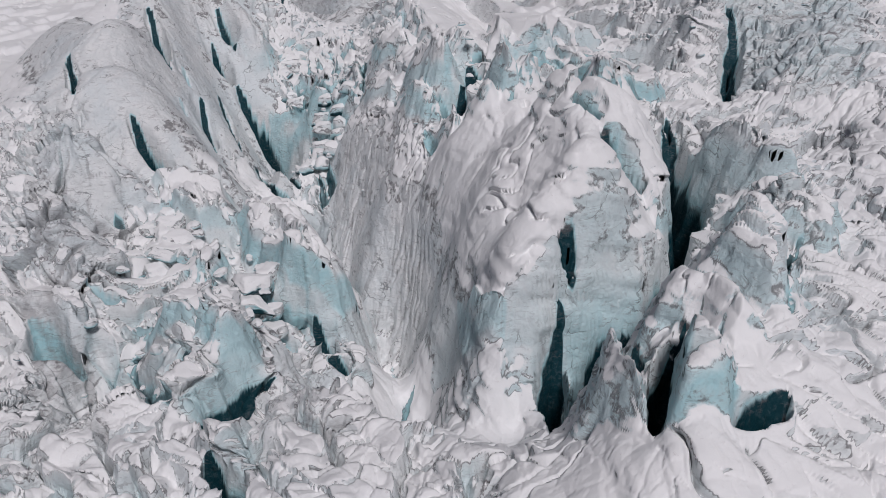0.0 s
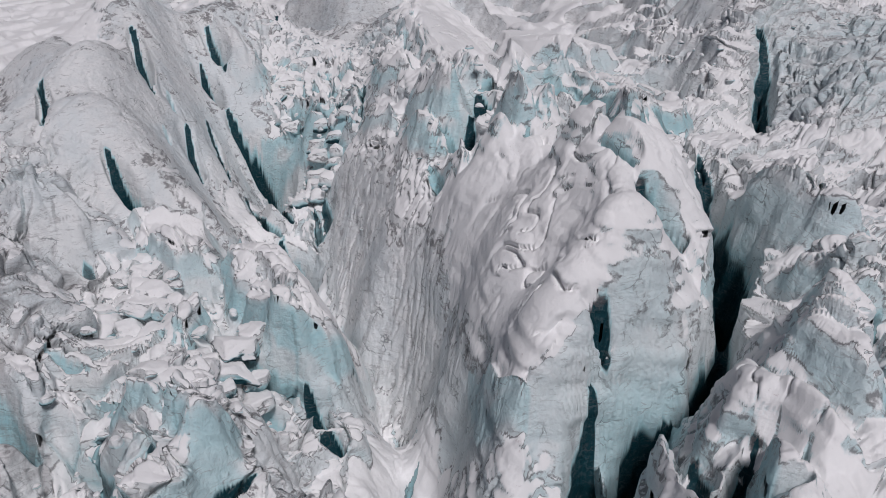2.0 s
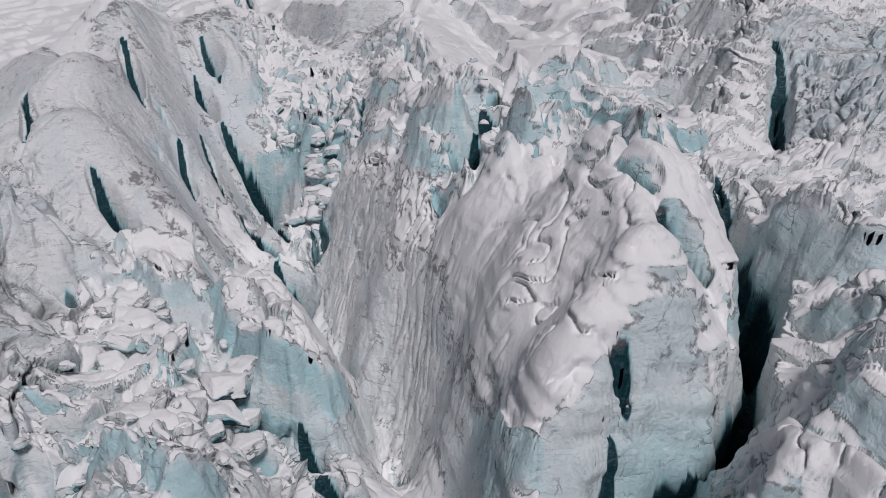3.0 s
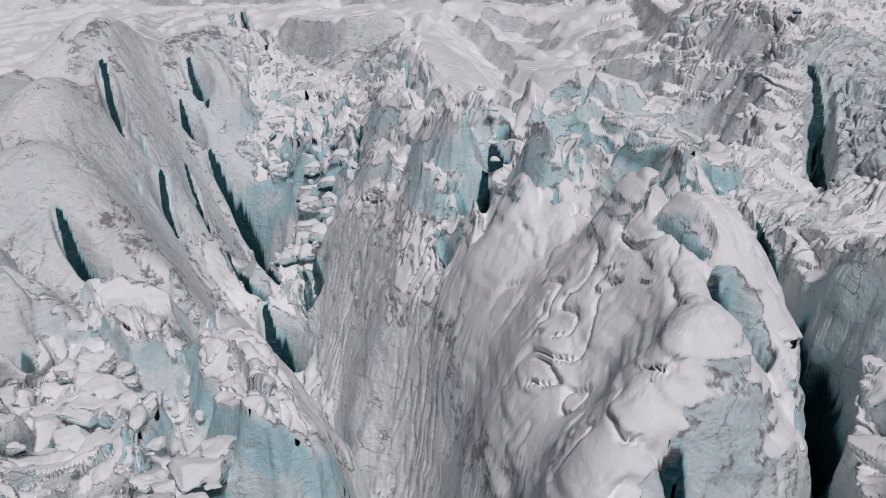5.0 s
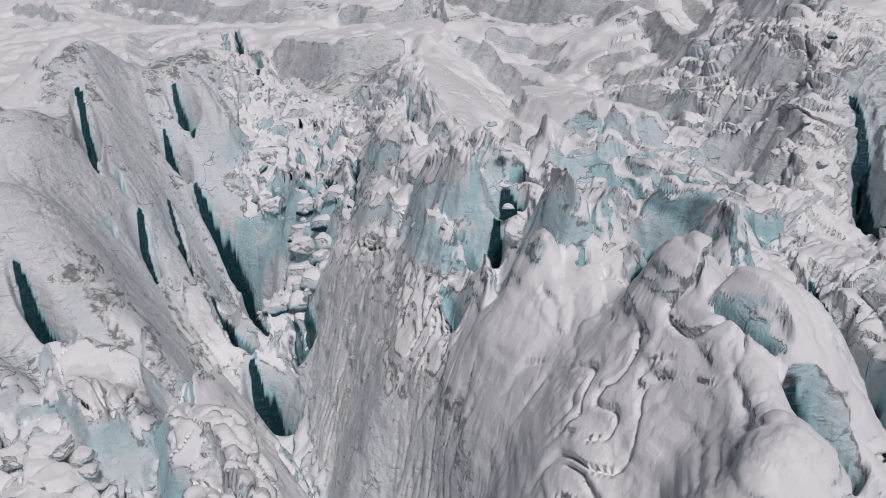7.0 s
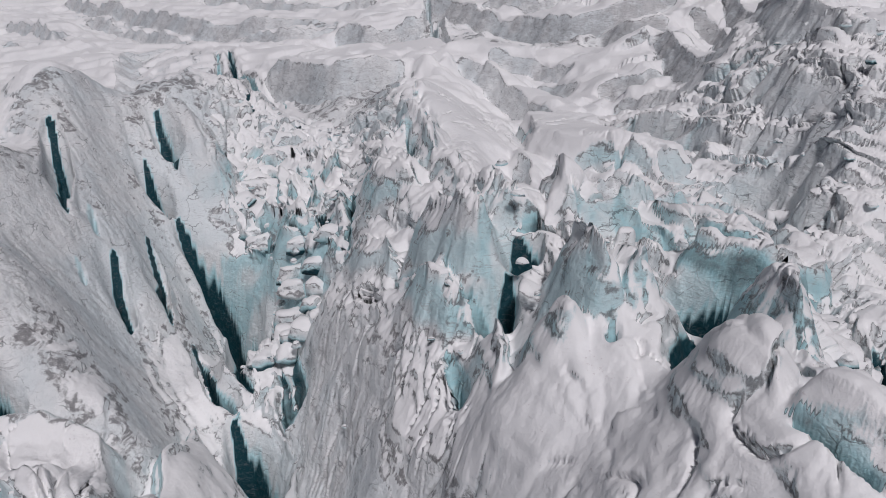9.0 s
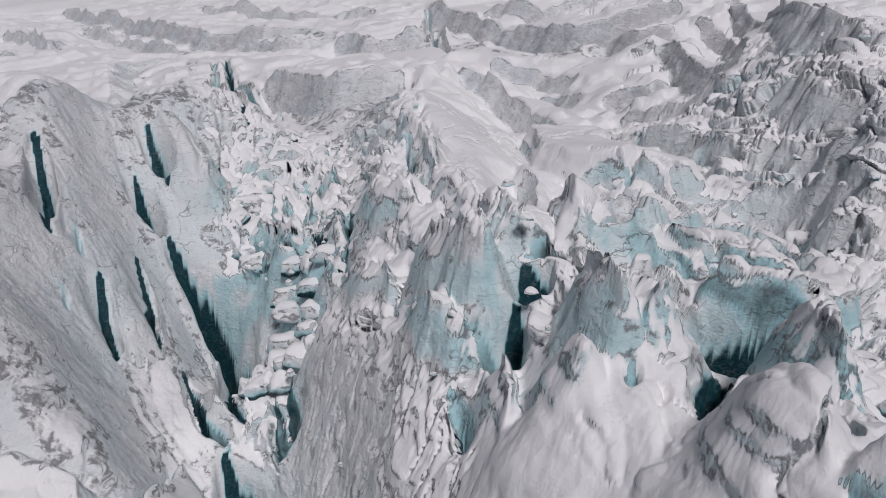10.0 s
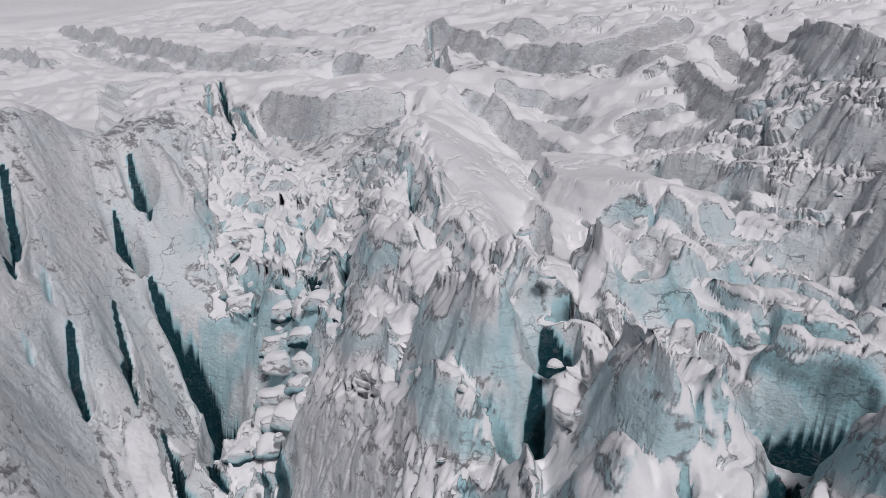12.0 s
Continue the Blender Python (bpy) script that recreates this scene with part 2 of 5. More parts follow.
RISES_UPPER_LEFT = [
    (-29.3, 117.6, 10.8, 4.5, 135, -6.0), (-55.2, 123.2, 10.8, 4.5, 45, 4.0), (-63.5, 128.8, 27.9, 11.6, 90, 7.9), (-30.7, 128.8, 10.8, 4.5, 45, -6.5),
    (-28.5, 134.4, 10.8, 4.5, 135, -9.6), (-50.9, 134.4, 10.8, 4.5, 90, 5.2), (-62.1, 134.4, 10.8, 4.5, 135, 5.5), (-32.0, 140.0, 10.8, 4.5, 90, -5.0),
    (-29.9, 145.6, 10.8, 4.5, 0, -3.2), (-29.9, 145.6, 10.8, 4.5, 45, -3.6), (-70.9, 151.2, 17.0, 7.1, 45, 5.4), (-55.7, 151.2, 10.8, 4.5, 90, 2.8),
    (-33.3, 151.2, 10.8, 4.5, 135, 5.7), (-55.7, 151.2, 10.8, 4.5, 135, 5.3), (-33.3, 151.2, 10.8, 4.5, 45, -2.4), (-46.7, 168.8, 17.0, 7.1, 45, 8.5),
]
RISES_UPPER_LEFT_B = [
    (-25.7, 177.6, 17.0, 7.1, 90, -3.6), (-34.5, 177.6, 17.0, 7.1, 0, 4.1),
]
RISES_UPPER_RIGHT = [
    (4.3, 117.6, 10.8, 4.5, 135, 2.4), (28.8, 123.2, 10.8, 4.5, 90, -3.6), (40.0, 123.2, 10.8, 4.5, 45, 2.2), (6.4, 123.2, 10.8, 4.5, 45, -1.8),
    (-1.8, 124.8, 17.0, 7.1, 90, 4.1), (-2.7, 128.8, 10.8, 4.5, 45, 1.7), (10.7, 134.4, 10.8, 4.5, 90, -1.9), (-6.1, 134.4, 10.8, 4.5, 135, 1.4),
    (18.4, 140.0, 10.8, 4.5, 135, 3.3), (48.9, 142.4, 17.0, 7.1, 90, 4.3), (-6.0, 160.0, 17.0, 7.1, 90, 5.0), (29.2, 160.0, 17.0, 7.1, 90, -2.6),
    (50.1, 168.8, 17.0, 7.1, 90, 5.9), (53.8, 172.0, 27.9, 11.6, 90, 4.5), (-8.1, 177.6, 17.0, 7.1, 90, 3.5),
]
RISES_FAR = [
    (-36.6, 195.2, 17.0, 7.1, 135, -4.8), (21.5, 200.8, 27.9, 11.6, 90, -5.3), (7.1, 200.8, 27.9, 11.6, 90, -5.4),
]
RISES = RISES_FRONT_RIGHT + RISES_FRONT_LEFT + RISES_LEFT + RISES_LEFT_B + RISES_MIDDLE + RISES_MIDDLE_B + RISES_RIGHT + RISES_UPPER_LEFT + RISES_UPPER_LEFT_B + RISES_UPPER_RIGHT + RISES_FAR


def landform(x, y):
    z = BASE[0] + BASE[1] * np.clip(x, -260, 260) / 100 + BASE[2] * np.clip(y, -200, 900) / 100
    for cx, cy, long, short, turn, h in RISES:
        c, s = math.cos(math.radians(turn)), math.sin(math.radians(turn))
        u, v = c * (x - cx) + s * (y - cy), c * (y - cy) - s * (x - cx)
        z = z + h * np.exp(-0.5 * ((u / long) ** 2 + (v / short) ** 2))
    return z


class Sheet:
    """The glacier's surface on a fan-shaped net that is finest near the camera's way."""

    def __init__(self):
        ys, y = [], 27.0
        while y < 560:
            ys.append(y)
            y += 0.125 + 0.0017 * (y - 27)
        self.s = np.linspace(-0.54, 0.54, 820)
        self.y0 = np.array(ys)
        self.Y, S = np.meshgrid(self.y0, self.s, indexing="ij")
        self.X = S * (self.Y + 32)
        X, Y = self.X, self.Y
        # edges wander a little
        self.U = X + 0.35 * fbm(X, Y, 3.1, 2, 40) + 0.9 * fbm(X, Y, 9.0, 2, 44)
        self.V = Y + 0.35 * fbm(X, Y, 3.1, 2, 50) + 0.9 * fbm(X, Y, 9.0, 2, 54)
        self.Z = landform(X, Y)
        self.ground, self.cracks = self.Z.copy(), []
        self.blue_and_shade, self.dirt = np.zeros(X.shape), np.zeros(X.shape)
        self.bare, self.snow = np.zeros(X.shape), np.zeros(X.shape)

    def window(self, xs, ys, margin):
        rows = np.nonzero((self.y0 > min(ys) - margin) & (self.y0 < max(ys) + margin))[0]
        if not len(rows):
            return None
        far, near = self.y0[rows[-1]] + 32, self.y0[rows[0]] + 32
        lo, hi = min(xs) - margin, max(xs) + margin
        cols = np.nonzero((self.s > min(lo / far, lo / near)) & (self.s < max(hi / far, hi / near)))[0]
        return (slice(rows[0], rows[-1] + 1), slice(cols[0], cols[-1] + 1)) if len(cols) else None

    def along(self, path, box):
        """Distance to a path, the side (positive: to its right), and how far along it (0 to 1) the nearest place lies."""
        U, V = self.U[box], self.V[box]
        best, side, where = np.full(U.shape, 1e9), np.zeros(U.shape), np.zeros(U.shape)
        parts = [math.dist(p[:2], q[:2]) for p, q in zip(path, path[1:])]
        total, done = sum(parts), 0.0
        for (p, q), d in zip(zip(path, path[1:]), parts):
            dx, dy = (q[0] - p[0]) / d, (q[1] - p[1]) / d
            t = np.clip((U - p[0]) * dx + (V - p[1]) * dy, 0, d)
            far = np.hypot(U - p[0] - t * dx, V - p[1] - t * dy)
            near = far < best
            best = np.where(near, far, best)
            side = np.where(near, (U - p[0]) * dy - (V - p[1]) * dx, side)
            where = np.where(near, (done + t) / total, where)
            done += d
        return best, np.sign(side) * best, where

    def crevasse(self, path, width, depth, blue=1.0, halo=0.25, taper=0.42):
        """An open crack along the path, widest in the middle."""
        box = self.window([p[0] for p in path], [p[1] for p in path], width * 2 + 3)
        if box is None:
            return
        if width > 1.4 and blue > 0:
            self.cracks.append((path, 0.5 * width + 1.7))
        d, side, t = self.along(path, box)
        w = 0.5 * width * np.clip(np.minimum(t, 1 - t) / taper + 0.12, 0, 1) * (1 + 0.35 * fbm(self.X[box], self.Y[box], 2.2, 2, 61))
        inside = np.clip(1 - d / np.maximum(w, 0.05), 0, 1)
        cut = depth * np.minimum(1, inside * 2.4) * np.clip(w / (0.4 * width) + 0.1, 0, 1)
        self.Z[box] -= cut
        # blue ice and painted shade fill the crack, strongest inside
        self.blue_and_shade[box] = np.maximum(self.blue_and_shade[box], blue * smooth(1 - d / (w + 0.3), 0.0, 0.3))
        self.blue_and_shade[box] = np.maximum(self.blue_and_shade[box], halo * smooth(1 - d / (w + 0.5), 0, 0.7))
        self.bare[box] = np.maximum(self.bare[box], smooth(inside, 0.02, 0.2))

    def scarp(self, path, drop, run=1.2, back=12.0, blue=0.4, dirt=0.2, lip=0.0):
        """A step down to the right of the path: the ground falls by drop within run, and comes back over the next metres."""
        box = self.window([p[0] for p in path], [p[1] for p in path], back + 3)
        if box is None:
            return
        d, side, t = self.along(path, box)
        ends = smooth(np.minimum(t, 1 - t) + 0.05 * fbm(self.X[box], self.Y[box], 4.0, 2, 73), -0.03, 0.14)
        run = run * (1 + 0.5 * fbm(self.X[box], self.Y[box], 3.0, 2, 71))
        fall = smooth(side, 0, run) * (1 - smooth(side, run, run + back))
        rise = (1 - smooth(-side, 0, back)) * (side < 0)
        self.Z[box] += ends * drop * (0.2 * rise + (side >= 0) * (0.2 * (1 - smooth(side, 0, run)) - 0.8 * fall)) + lip * ends * np.exp(-np.maximum(-side, 0) / 2.5) * (side < 0)
        face = ends * smooth(side, -0.3, 0.2) * (1 - smooth(side, run, run + 1.0))
        self.blue_and_shade[box] = np.maximum(self.blue_and_shade[box], blue * face)
        self.dirt[box] = np.maximum(self.dirt[box], dirt * face)
        self.bare[box] = np.maximum(self.bare[box], face)

    def inside(self, outline, box):
        """Signed distance to a closed outline, positive within."""
        U, V = self.U[box], self.V[box]
        best, within = np.full(U.shape, 1e9), np.zeros(U.shape, bool)
        for p, q in zip(outline, outline[1:] + outline[:1]):
            dx, dy = q[0] - p[0], q[1] - p[1]
            t = np.clip(((U - p[0]) * dx + (V - p[1]) * dy) / (dx * dx + dy * dy), 0, 1)
            best = np.minimum(best, np.hypot(U - p[0] - t * dx, V - p[1] - t * dy))
            cross = (p[1] > V) != (q[1] > V)
            if dy:
                within ^= cross & (U < dx * (V - p[1]) / dy + p[0])
        return np.where(within, best, -best)

    def block(self, outline, lift, edge=1.0, crown=0.0, level=0.0, tilt=(0.0, 0.0), blue=0.35, snow=0.6, dirt=0.0):
        """A raised block: steep sides within edge of the outline, a top that follows the slope or lies level, crowned or tilted."""
        xs, ys = [p[0] for p in outline], [p[1] for p in outline]
        box = self.window(xs, ys, 3)
        if box is None:
            return
        d = self.inside(outline, box)
        cx, cy = sum(xs) / len(xs), sum(ys) / len(ys)
        half = 0.35 * min(max(xs) - min(xs), max(ys) - min(ys))
        X, Y, Z = self.X[box], self.Y[box], self.Z[box]
        top = Z + (landform(np.array([cx]), np.array([cy]))[0] - Z) * level + lift
        top = top + crown * smooth(d, 0, half) + tilt[0] * (X - cx) + tilt[1] * (Y - cy)
        Z = Z - 0.35 * lift * smooth(d, -3.0, -0.3) * (1 - smooth(d, -0.2, edge))
        up = smooth(d, -0.2, edge)
        self.Z[box] = Z + (top - Z) * up
        face = smooth(d, -0.5, 0.0) * (1 - smooth(d, 0.7 * edge, edge + 0.4))
        self.blue_and_shade[box] = np.maximum(self.blue_and_shade[box] * (1 - up), blue * face)
        self.dirt[box] = np.maximum(self.dirt[box], dirt * up)
        self.snow[box] = np.maximum(self.snow[box], snow * smooth(d, edge, edge + 1.0))

    def patch(self, outline, snow=0.0, blue_and_shade=0.0, dirt=0.0, soft=1.5):
        """Old snow, clean ice or grit lying over an area."""
        xs, ys = [p[0] for p in outline], [p[1] for p in outline]
        box = self.window(xs, ys, soft + 2)
        if box is None:
            return
        up = smooth(self.inside(outline, box), -soft, soft)
        self.snow[box] += snow * up
        self.blue_and_shade[box] = np.maximum(self.blue_and_shade[box], blue_and_shade * up)
        self.dirt[box] = np.maximum(self.dirt[box], dirt * up)

    def zone(self, x, y, rx, ry=None):
        return np.exp(-(((self.X - x) / rx) ** 2 + ((self.Y - y) / (ry or rx)) ** 2))


glacier = Sheet()
X, Y = glacier.X, glacier.Y

# ---- crevasses: path, width, depth ----
glacier.crevasse([(-53.2, 145.5), (-50.6, 139.5), (-47.9, 134), (-46.5, 132.9)], 0.74, 16, 1, 0.05)
glacier.crevasse([(-45.8, 162), (-44.2, 159), (-42.1, 156.1), (-40.3, 153.5)], 1.3, 12, 0.8, 0.05)
glacier.crevasse([(-45, 153.2), (-43.5, 150.8), (-41.9, 149.2), (-40.5, 148.7)], 1.5, 18, 1, 0.05)
glacier.crevasse([(-39.5, 148.9), (-37.3, 147.4), (-35.5, 146.4), (-33.7, 144.7), (-30.7, 141.2), (-27.2, 135)], 2.4, 18, 1, 0.1)
glacier.crevasse([(-38.6, 148.5), (-36, 146.7), (-33.8, 144.3), (-31.1, 140.7), (-25.5, 121.4), (-23.9, 119.6)], 1.1, 14, 0.9, 0.1)
glacier.crevasse([(-58.5, 122.3), (-56.4, 117.4), (-51.2, 105.2)], 0.58, 8, 0.8, 0.05)
glacier.crevasse([(-42.4, 103.8), (-40.8, 102.5), (-39, 101.2), (-37.1, 100.5)], 1.3, 12, 0.9, 0.15)
glacier.crevasse([(-42.2, 131.4), (-40.8, 129), (-39.8, 127.3), (-38.2, 125)], 0.79, 14, 1, 0.15)
glacier.crevasse([(-42, 142.4), (-39, 136.1), (-36.9, 132), (-36, 130.6)], 0.65, 14, 1, 0.1)
glacier.crevasse([(-45.2, 135), (-43.8, 132)], 0.38, 6, 0.3, 0.05)
glacier.crevasse([(-43.8, 126.5), (-42.5, 124.7)], 0.45, 6, 0.3, 0.05)
glacier.crevasse([(-53.7, 145.8), (-51.4, 140.7), (-48.8, 135.9), (-46.2, 130.6)], 0.74, 16, 1, 0.05)
glacier.crevasse([(-41, 88.8), (-40, 88.1)], 0.64, 8, 0.6, 0.05)
glacier.crevasse([(-66.1, 268.2), (-38.2, 175.2)], 0.7, 10, 0.6, 0.05)
glacier.crevasse([(-63.7, 271.1), (-50.8, 230.9), (-33.2, 171.8)], 1.3, 11, 0.9, 0.15)
glacier.crevasse([(-56.6, 249.5), (-48.2, 235), (-40.1, 218.2), (-34.9, 206)], 1.3, 6, 0.6, 0.3)
glacier.crevasse([(-25.7, 117.2), (-23.8, 115.2), (-20, 109.6)], 2.8, 15, 1, 0.15)
glacier.crevasse([(-20.5, 120.6), (-19, 115.7)], 0.77, 6, 0.6, 0.2)
glacier.crevasse([(-29, 121.5), (-25.3, 117.8)], 0.77, 5, 0.6, 0.2)
glacier.crevasse([(-14.6, 73.1), (-13.4, 72.2), (-12, 70)], 1.2, 9, 1, 0.1)
glacier.crevasse([(-11.5, 69.3), (-10.4, 67.3), (-9.3, 66.7)], 1.4, 9, 1, 0.1)
glacier.crevasse([(-21.6, 75.2), (-18.4, 73.2), (-15.1, 73.2)], 0.8, 4, 0.5, 0.2)
glacier.crevasse([(-18.2, 71.6), (-16, 70.3)], 0.56, 5, 0.3, 0.1)
glacier.crevasse([(-15.3, 55.7), (-17.2, 54.1), (-18.9, 51.6), (-20.1, 49.2)], 1.1, 5, 0.95, 0.4)
glacier.crevasse([(-41.9, 67.4), (-38.6, 64.8), (-36, 63.7)], 2, 8, 0.4, 0.05)
glacier.crevasse([(-31.2, 65.5), (-25, 53.1), (-22.6, 51.4)], 1.1, 4, 0.6, 0.3)
glacier.crevasse([(-37.5, 72.2), (-33.8, 71.2)], 0.48, 4, 0.3, 0.1)
glacier.crevasse([(-23.1, 57.1), (-21.4, 55.1)], 0.87, 4, 0.7, 0.3)
glacier.crevasse([(-16.6, 43.4), (-15.2, 40.7), (-13.8, 38.5)], 1.6, 12, 1, 0.1)
glacier.crevasse([(-6.3, 84.9), (-3.5, 75.3)], 0.87, 3, 0.5, 0.05)
glacier.crevasse([(-2.7, 71), (-4.1, 69.8), (-5.2, 66.6)], 1.1, 4, 0.6, 0.2)
glacier.crevasse([(-15.1, 101), (-11.2, 90.9), (-7.2, 89)], 0.99, 5, 0.2, 0.05)
glacier.crevasse([(10.2, 60.4), (10.9, 59.9), (11.4, 59)], 0.93, 6, 0.9, 0.35)
glacier.crevasse([(10.3, 57.7), (9.6, 55.4), (9.1, 52.8), (8.2, 47.8)], 1.5, 12, 1, 0.35)
glacier.crevasse([(15.5, 71.1), (16.6, 70.1), (17.6, 69.2), (18.9, 69)], 1.2, 9, 0.95, 0.25)
glacier.crevasse([(13.2, 76.9), (14.7, 73.5), (15.7, 72)], 0.96, 3, 0.5, 0.35)
glacier.crevasse([(28.6, 95.5), (26.1, 81.1), (26, 75), (23.9, 68.3), (21.9, 64.1), (19.9, 60.5)], 2.9, 10, 0.75, 0.4)
glacier.crevasse([(22.7, 66), (21.4, 63.1), (19.7, 60), (17.1, 59.4)], 2.2, 16, 1, 0.3)
glacier.crevasse([(16.6, 59.2), (14.1, 57.2), (10.7, 49.8), (8.4, 47.2)], 2.6, 11, 0.95, 0.5)
glacier.crevasse([(16.5, 45.5), (14.8, 42.1), (13.7, 39.5), (12.9, 36.6), (12.6, 35.8)], 0.93, 13, 1, 0.35)
glacier.crevasse([(14, 39.7), (15.8, 39.8), (17, 40.2)], 0.88, 4, 0.8, 0.4)
glacier.crevasse([(21.4, 39.2), (19, 37.6), (17.4, 36)], 1.1, 7, 0.9, 0.4)
glacier.crevasse([(26.1, 103.1), (26.7, 95.4), (27.1, 91)], 0.87, 6, 0.8, 0.3)
glacier.crevasse([(45.4, 126.2), (44.1, 119.3), (41.8, 109.4)], 1.9, 9, 0.8, 0.4)
glacier.crevasse([(29.6, 58.4), (25, 49.6), (23.2, 44.8)], 0.8, 4, 0.6, 0.35)
glacier.crevasse([(13.9, 46.4), (13.3, 42.2)], 0.96, 4, 0.7, 0.4)
glacier.crevasse([(4.1, 108.1), (4.4, 106.7), (3.8, 104.5)], 1.1, 8, 0.9, 0.4)
glacier.crevasse([(2.8, 104.4), (2.6, 102.3), (2, 100)], 0.99, 12, 1, 0.4)
glacier.crevasse([(-0.6, 103.3), (0.5, 101.9), (1.7, 100.5)], 0.99, 4, 0.6, 0.5)
glacier.crevasse([(-19.9, 144), (-17.7, 136.6), (-16.4, 132.8)], 0.88, 5, 0.7, 0.2)
glacier.crevasse([(-28.7, 150), (-26, 142.5)], 0.72, 4, 0.5, 0.2)
glacier.crevasse([(-15.5, 144.4), (-14, 131.7), (-13.8, 127.6)], 0.72, 5, 0.5, 0.2)
glacier.crevasse([(-7.9, 154.1), (-6.1, 136)], 0.99, 6, 0.6, 0.15)
glacier.crevasse([(5.7, 110), (4.1, 109.3)], 0.88, 3, 0.5, 0.1)
glacier.crevasse([(-19.4, 121.8), (-18.3, 117.5), (-18.6, 116.3)], 0.99, 6, 0.7, 0.2)
glacier.crevasse([(-33.1, 130.4), (-29.2, 123.2), (-27.4, 119)], 0.81, 7, 0.9, 0.2)
glacier.crevasse([(-2.4, 100.7), (-1.1, 98), (-1.9, 96)], 0.99, 3, 0.6, 0.5)
glacier.crevasse([(14.1, 99.4), (16.8, 98.6), (19.3, 96.9), (22.8, 97.3)], 1.4, 4, 0.7, 0.4)
glacier.crevasse([(15.4, 96.6), (12.7, 90.9), (11.2, 88.1)], 1.2, 6, 0.7, 0.4)
glacier.crevasse([(8.7, 107.6), (10.4, 105.5), (12.3, 108.1)], 0.81, 3.5, 0.7, 0.3)
glacier.crevasse([(23.3, 128.8), (24.1, 126.9)], 0.99, 5, 0.7, 0.2)
glacier.crevasse([(15.5, 84.6), (15.4, 80.4)], 1.2, 5, 0.8, 0.4)
glacier.crevasse([(30.3, 118.5), (32.3, 119.9)], 0.96, 3, 0.3, 0.1)
glacier.crevasse([(-8.3, 324.5), (-4.2, 269.7), (-0.7, 243.7)], 2.8, 9, 0.2, 0.1)
glacier.crevasse([(8, 91.7), (8.3, 90)], 0.64, 3, 0.4, 0.2)
# ---- blocks and plates ----
glacier.block([(10.5, 176.5), (20.7, 172.6), (27.8, 159.4), (28.1, 138.8), (23.3, 133.2), (17.1, 137.2), (12.1, 141.4), (8.9, 148.6)], 2.4, 0.8, 0, 0.15, (0, 0), 0.1, 1.3, 0)
glacier.block([(25, 128.5), (28.6, 129.3), (32.3, 122.3), (30.7, 119.4), (27.4, 124.2), (24, 125.6)], 2.2, 0.8, 0.5, 0, (0, 0), 0.4, 0.8, 0)
glacier.block([(13.1, 113.3), (23.3, 125.9), (29.4, 119.7), (32.1, 109.1), (29.7, 104.2), (24.7, 104.1), (20, 106.3), (14.9, 107.8), (12.7, 109.8)], 2, 0.8, 0.3, 0, (0, 0), 0.4, 0.9, 0)
glacier.block([(16.5, 103.8), (19.1, 103), (22, 100.5), (28, 103.4), (22.1, 95.9), (18.9, 98.5), (16.1, 101.9)], 2.2, 0.8, 0.5, 0, (0, 0), 0.5, 0.8, 0)
glacier.block([(15.6, 96), (19, 96.9), (20.3, 92.8), (21.5, 90.6), (17.4, 83.8), (16.4, 86.4), (15.6, 90.5)], 2.2, 1.2, 0.8, 0, (0, 0), 0.35, 0.8, 0)
glacier.block([(-34.5, 147.6), (-29.2, 146.4), (-20.5, 136), (-16.6, 128), (-19.9, 132), (-27.6, 142.1), (-34, 146.4)], 1.1, 0.8, 0, 0.2, (0, 0), 0.3, 0.8, 0)
glacier.block([(-28, 165.6), (-22.7, 170.5), (-18.2, 162.6), (-17.6, 151.5), (-23.6, 159.3), (-28.3, 162.2)], 2.4, 0.8, 0.4, 0.2, (0, 0), 0.35, 0.4, 0)
glacier.block([(-30.4, 156.7), (-24.6, 159.9), (-18.4, 149.4), (-19.3, 147.3), (-27.7, 154.8)], 1.7, 0.6, 0.3, 0.2, (0, 0), 0.3, 0.7, 0)
glacier.block([(-29.9, 151.4), (-23, 150.9), (-17.6, 135.6), (-22.7, 141.1)], 1.8, 0.6, 0.3, 0.2, (0, 0), 0.3, 0.8, 0)
glacier.block([(-25.6, 144.1), (-18.8, 136.8), (-14.1, 128.3), (-17, 131.6), (-25, 141.2)], 1.4, 0.6, 0.3, 0.2, (0, 0), 0.3, 0.9, 0)
glacier.block([(-39.3, 99.3), (-35.5, 100.5), (-29.1, 99.9), (-25.9, 89.3), (-30.1, 86.4), (-35.9, 91.8)], 2.2, 0.8, 0.5, 0.2, (0, 0), 0.2, 0.9, 0)
glacier.block([(-26, 91.1), (-28.8, 115.3), (-19, 106), (-10.9, 90.9), (-8.6, 88.4), (-11.3, 74.4), (-16.9, 74.7), (-24.7, 84.6)], 2.5, 0.9, 0.8, 0, (0, 0), 0.35, 0.7, 0)
glacier.block([(-30.8, 81.8), (-28.4, 84.6), (-25.7, 83.3), (-25.3, 77.4), (-29.1, 78.1)], 1.7, 0.6, 0.4, 0.2, (0, 0), 0.3, 0.8, 0)
glacier.block([(-21.8, 58.6), (-19.4, 60), (-16.1, 58.8), (-16.2, 56.7), (-18.8, 54.9)], 2.1, 0.8, 0.6, 0.2, (0, 0), 0.3, 0.8, 0)
glacier.block([(-32.6, 69), (-25, 63.6), (-21.7, 59.8), (-27.8, 62.6)], 1.5, 0.6, 0.4, 0.2, (0, 0), 0.3, 0.9, 0)
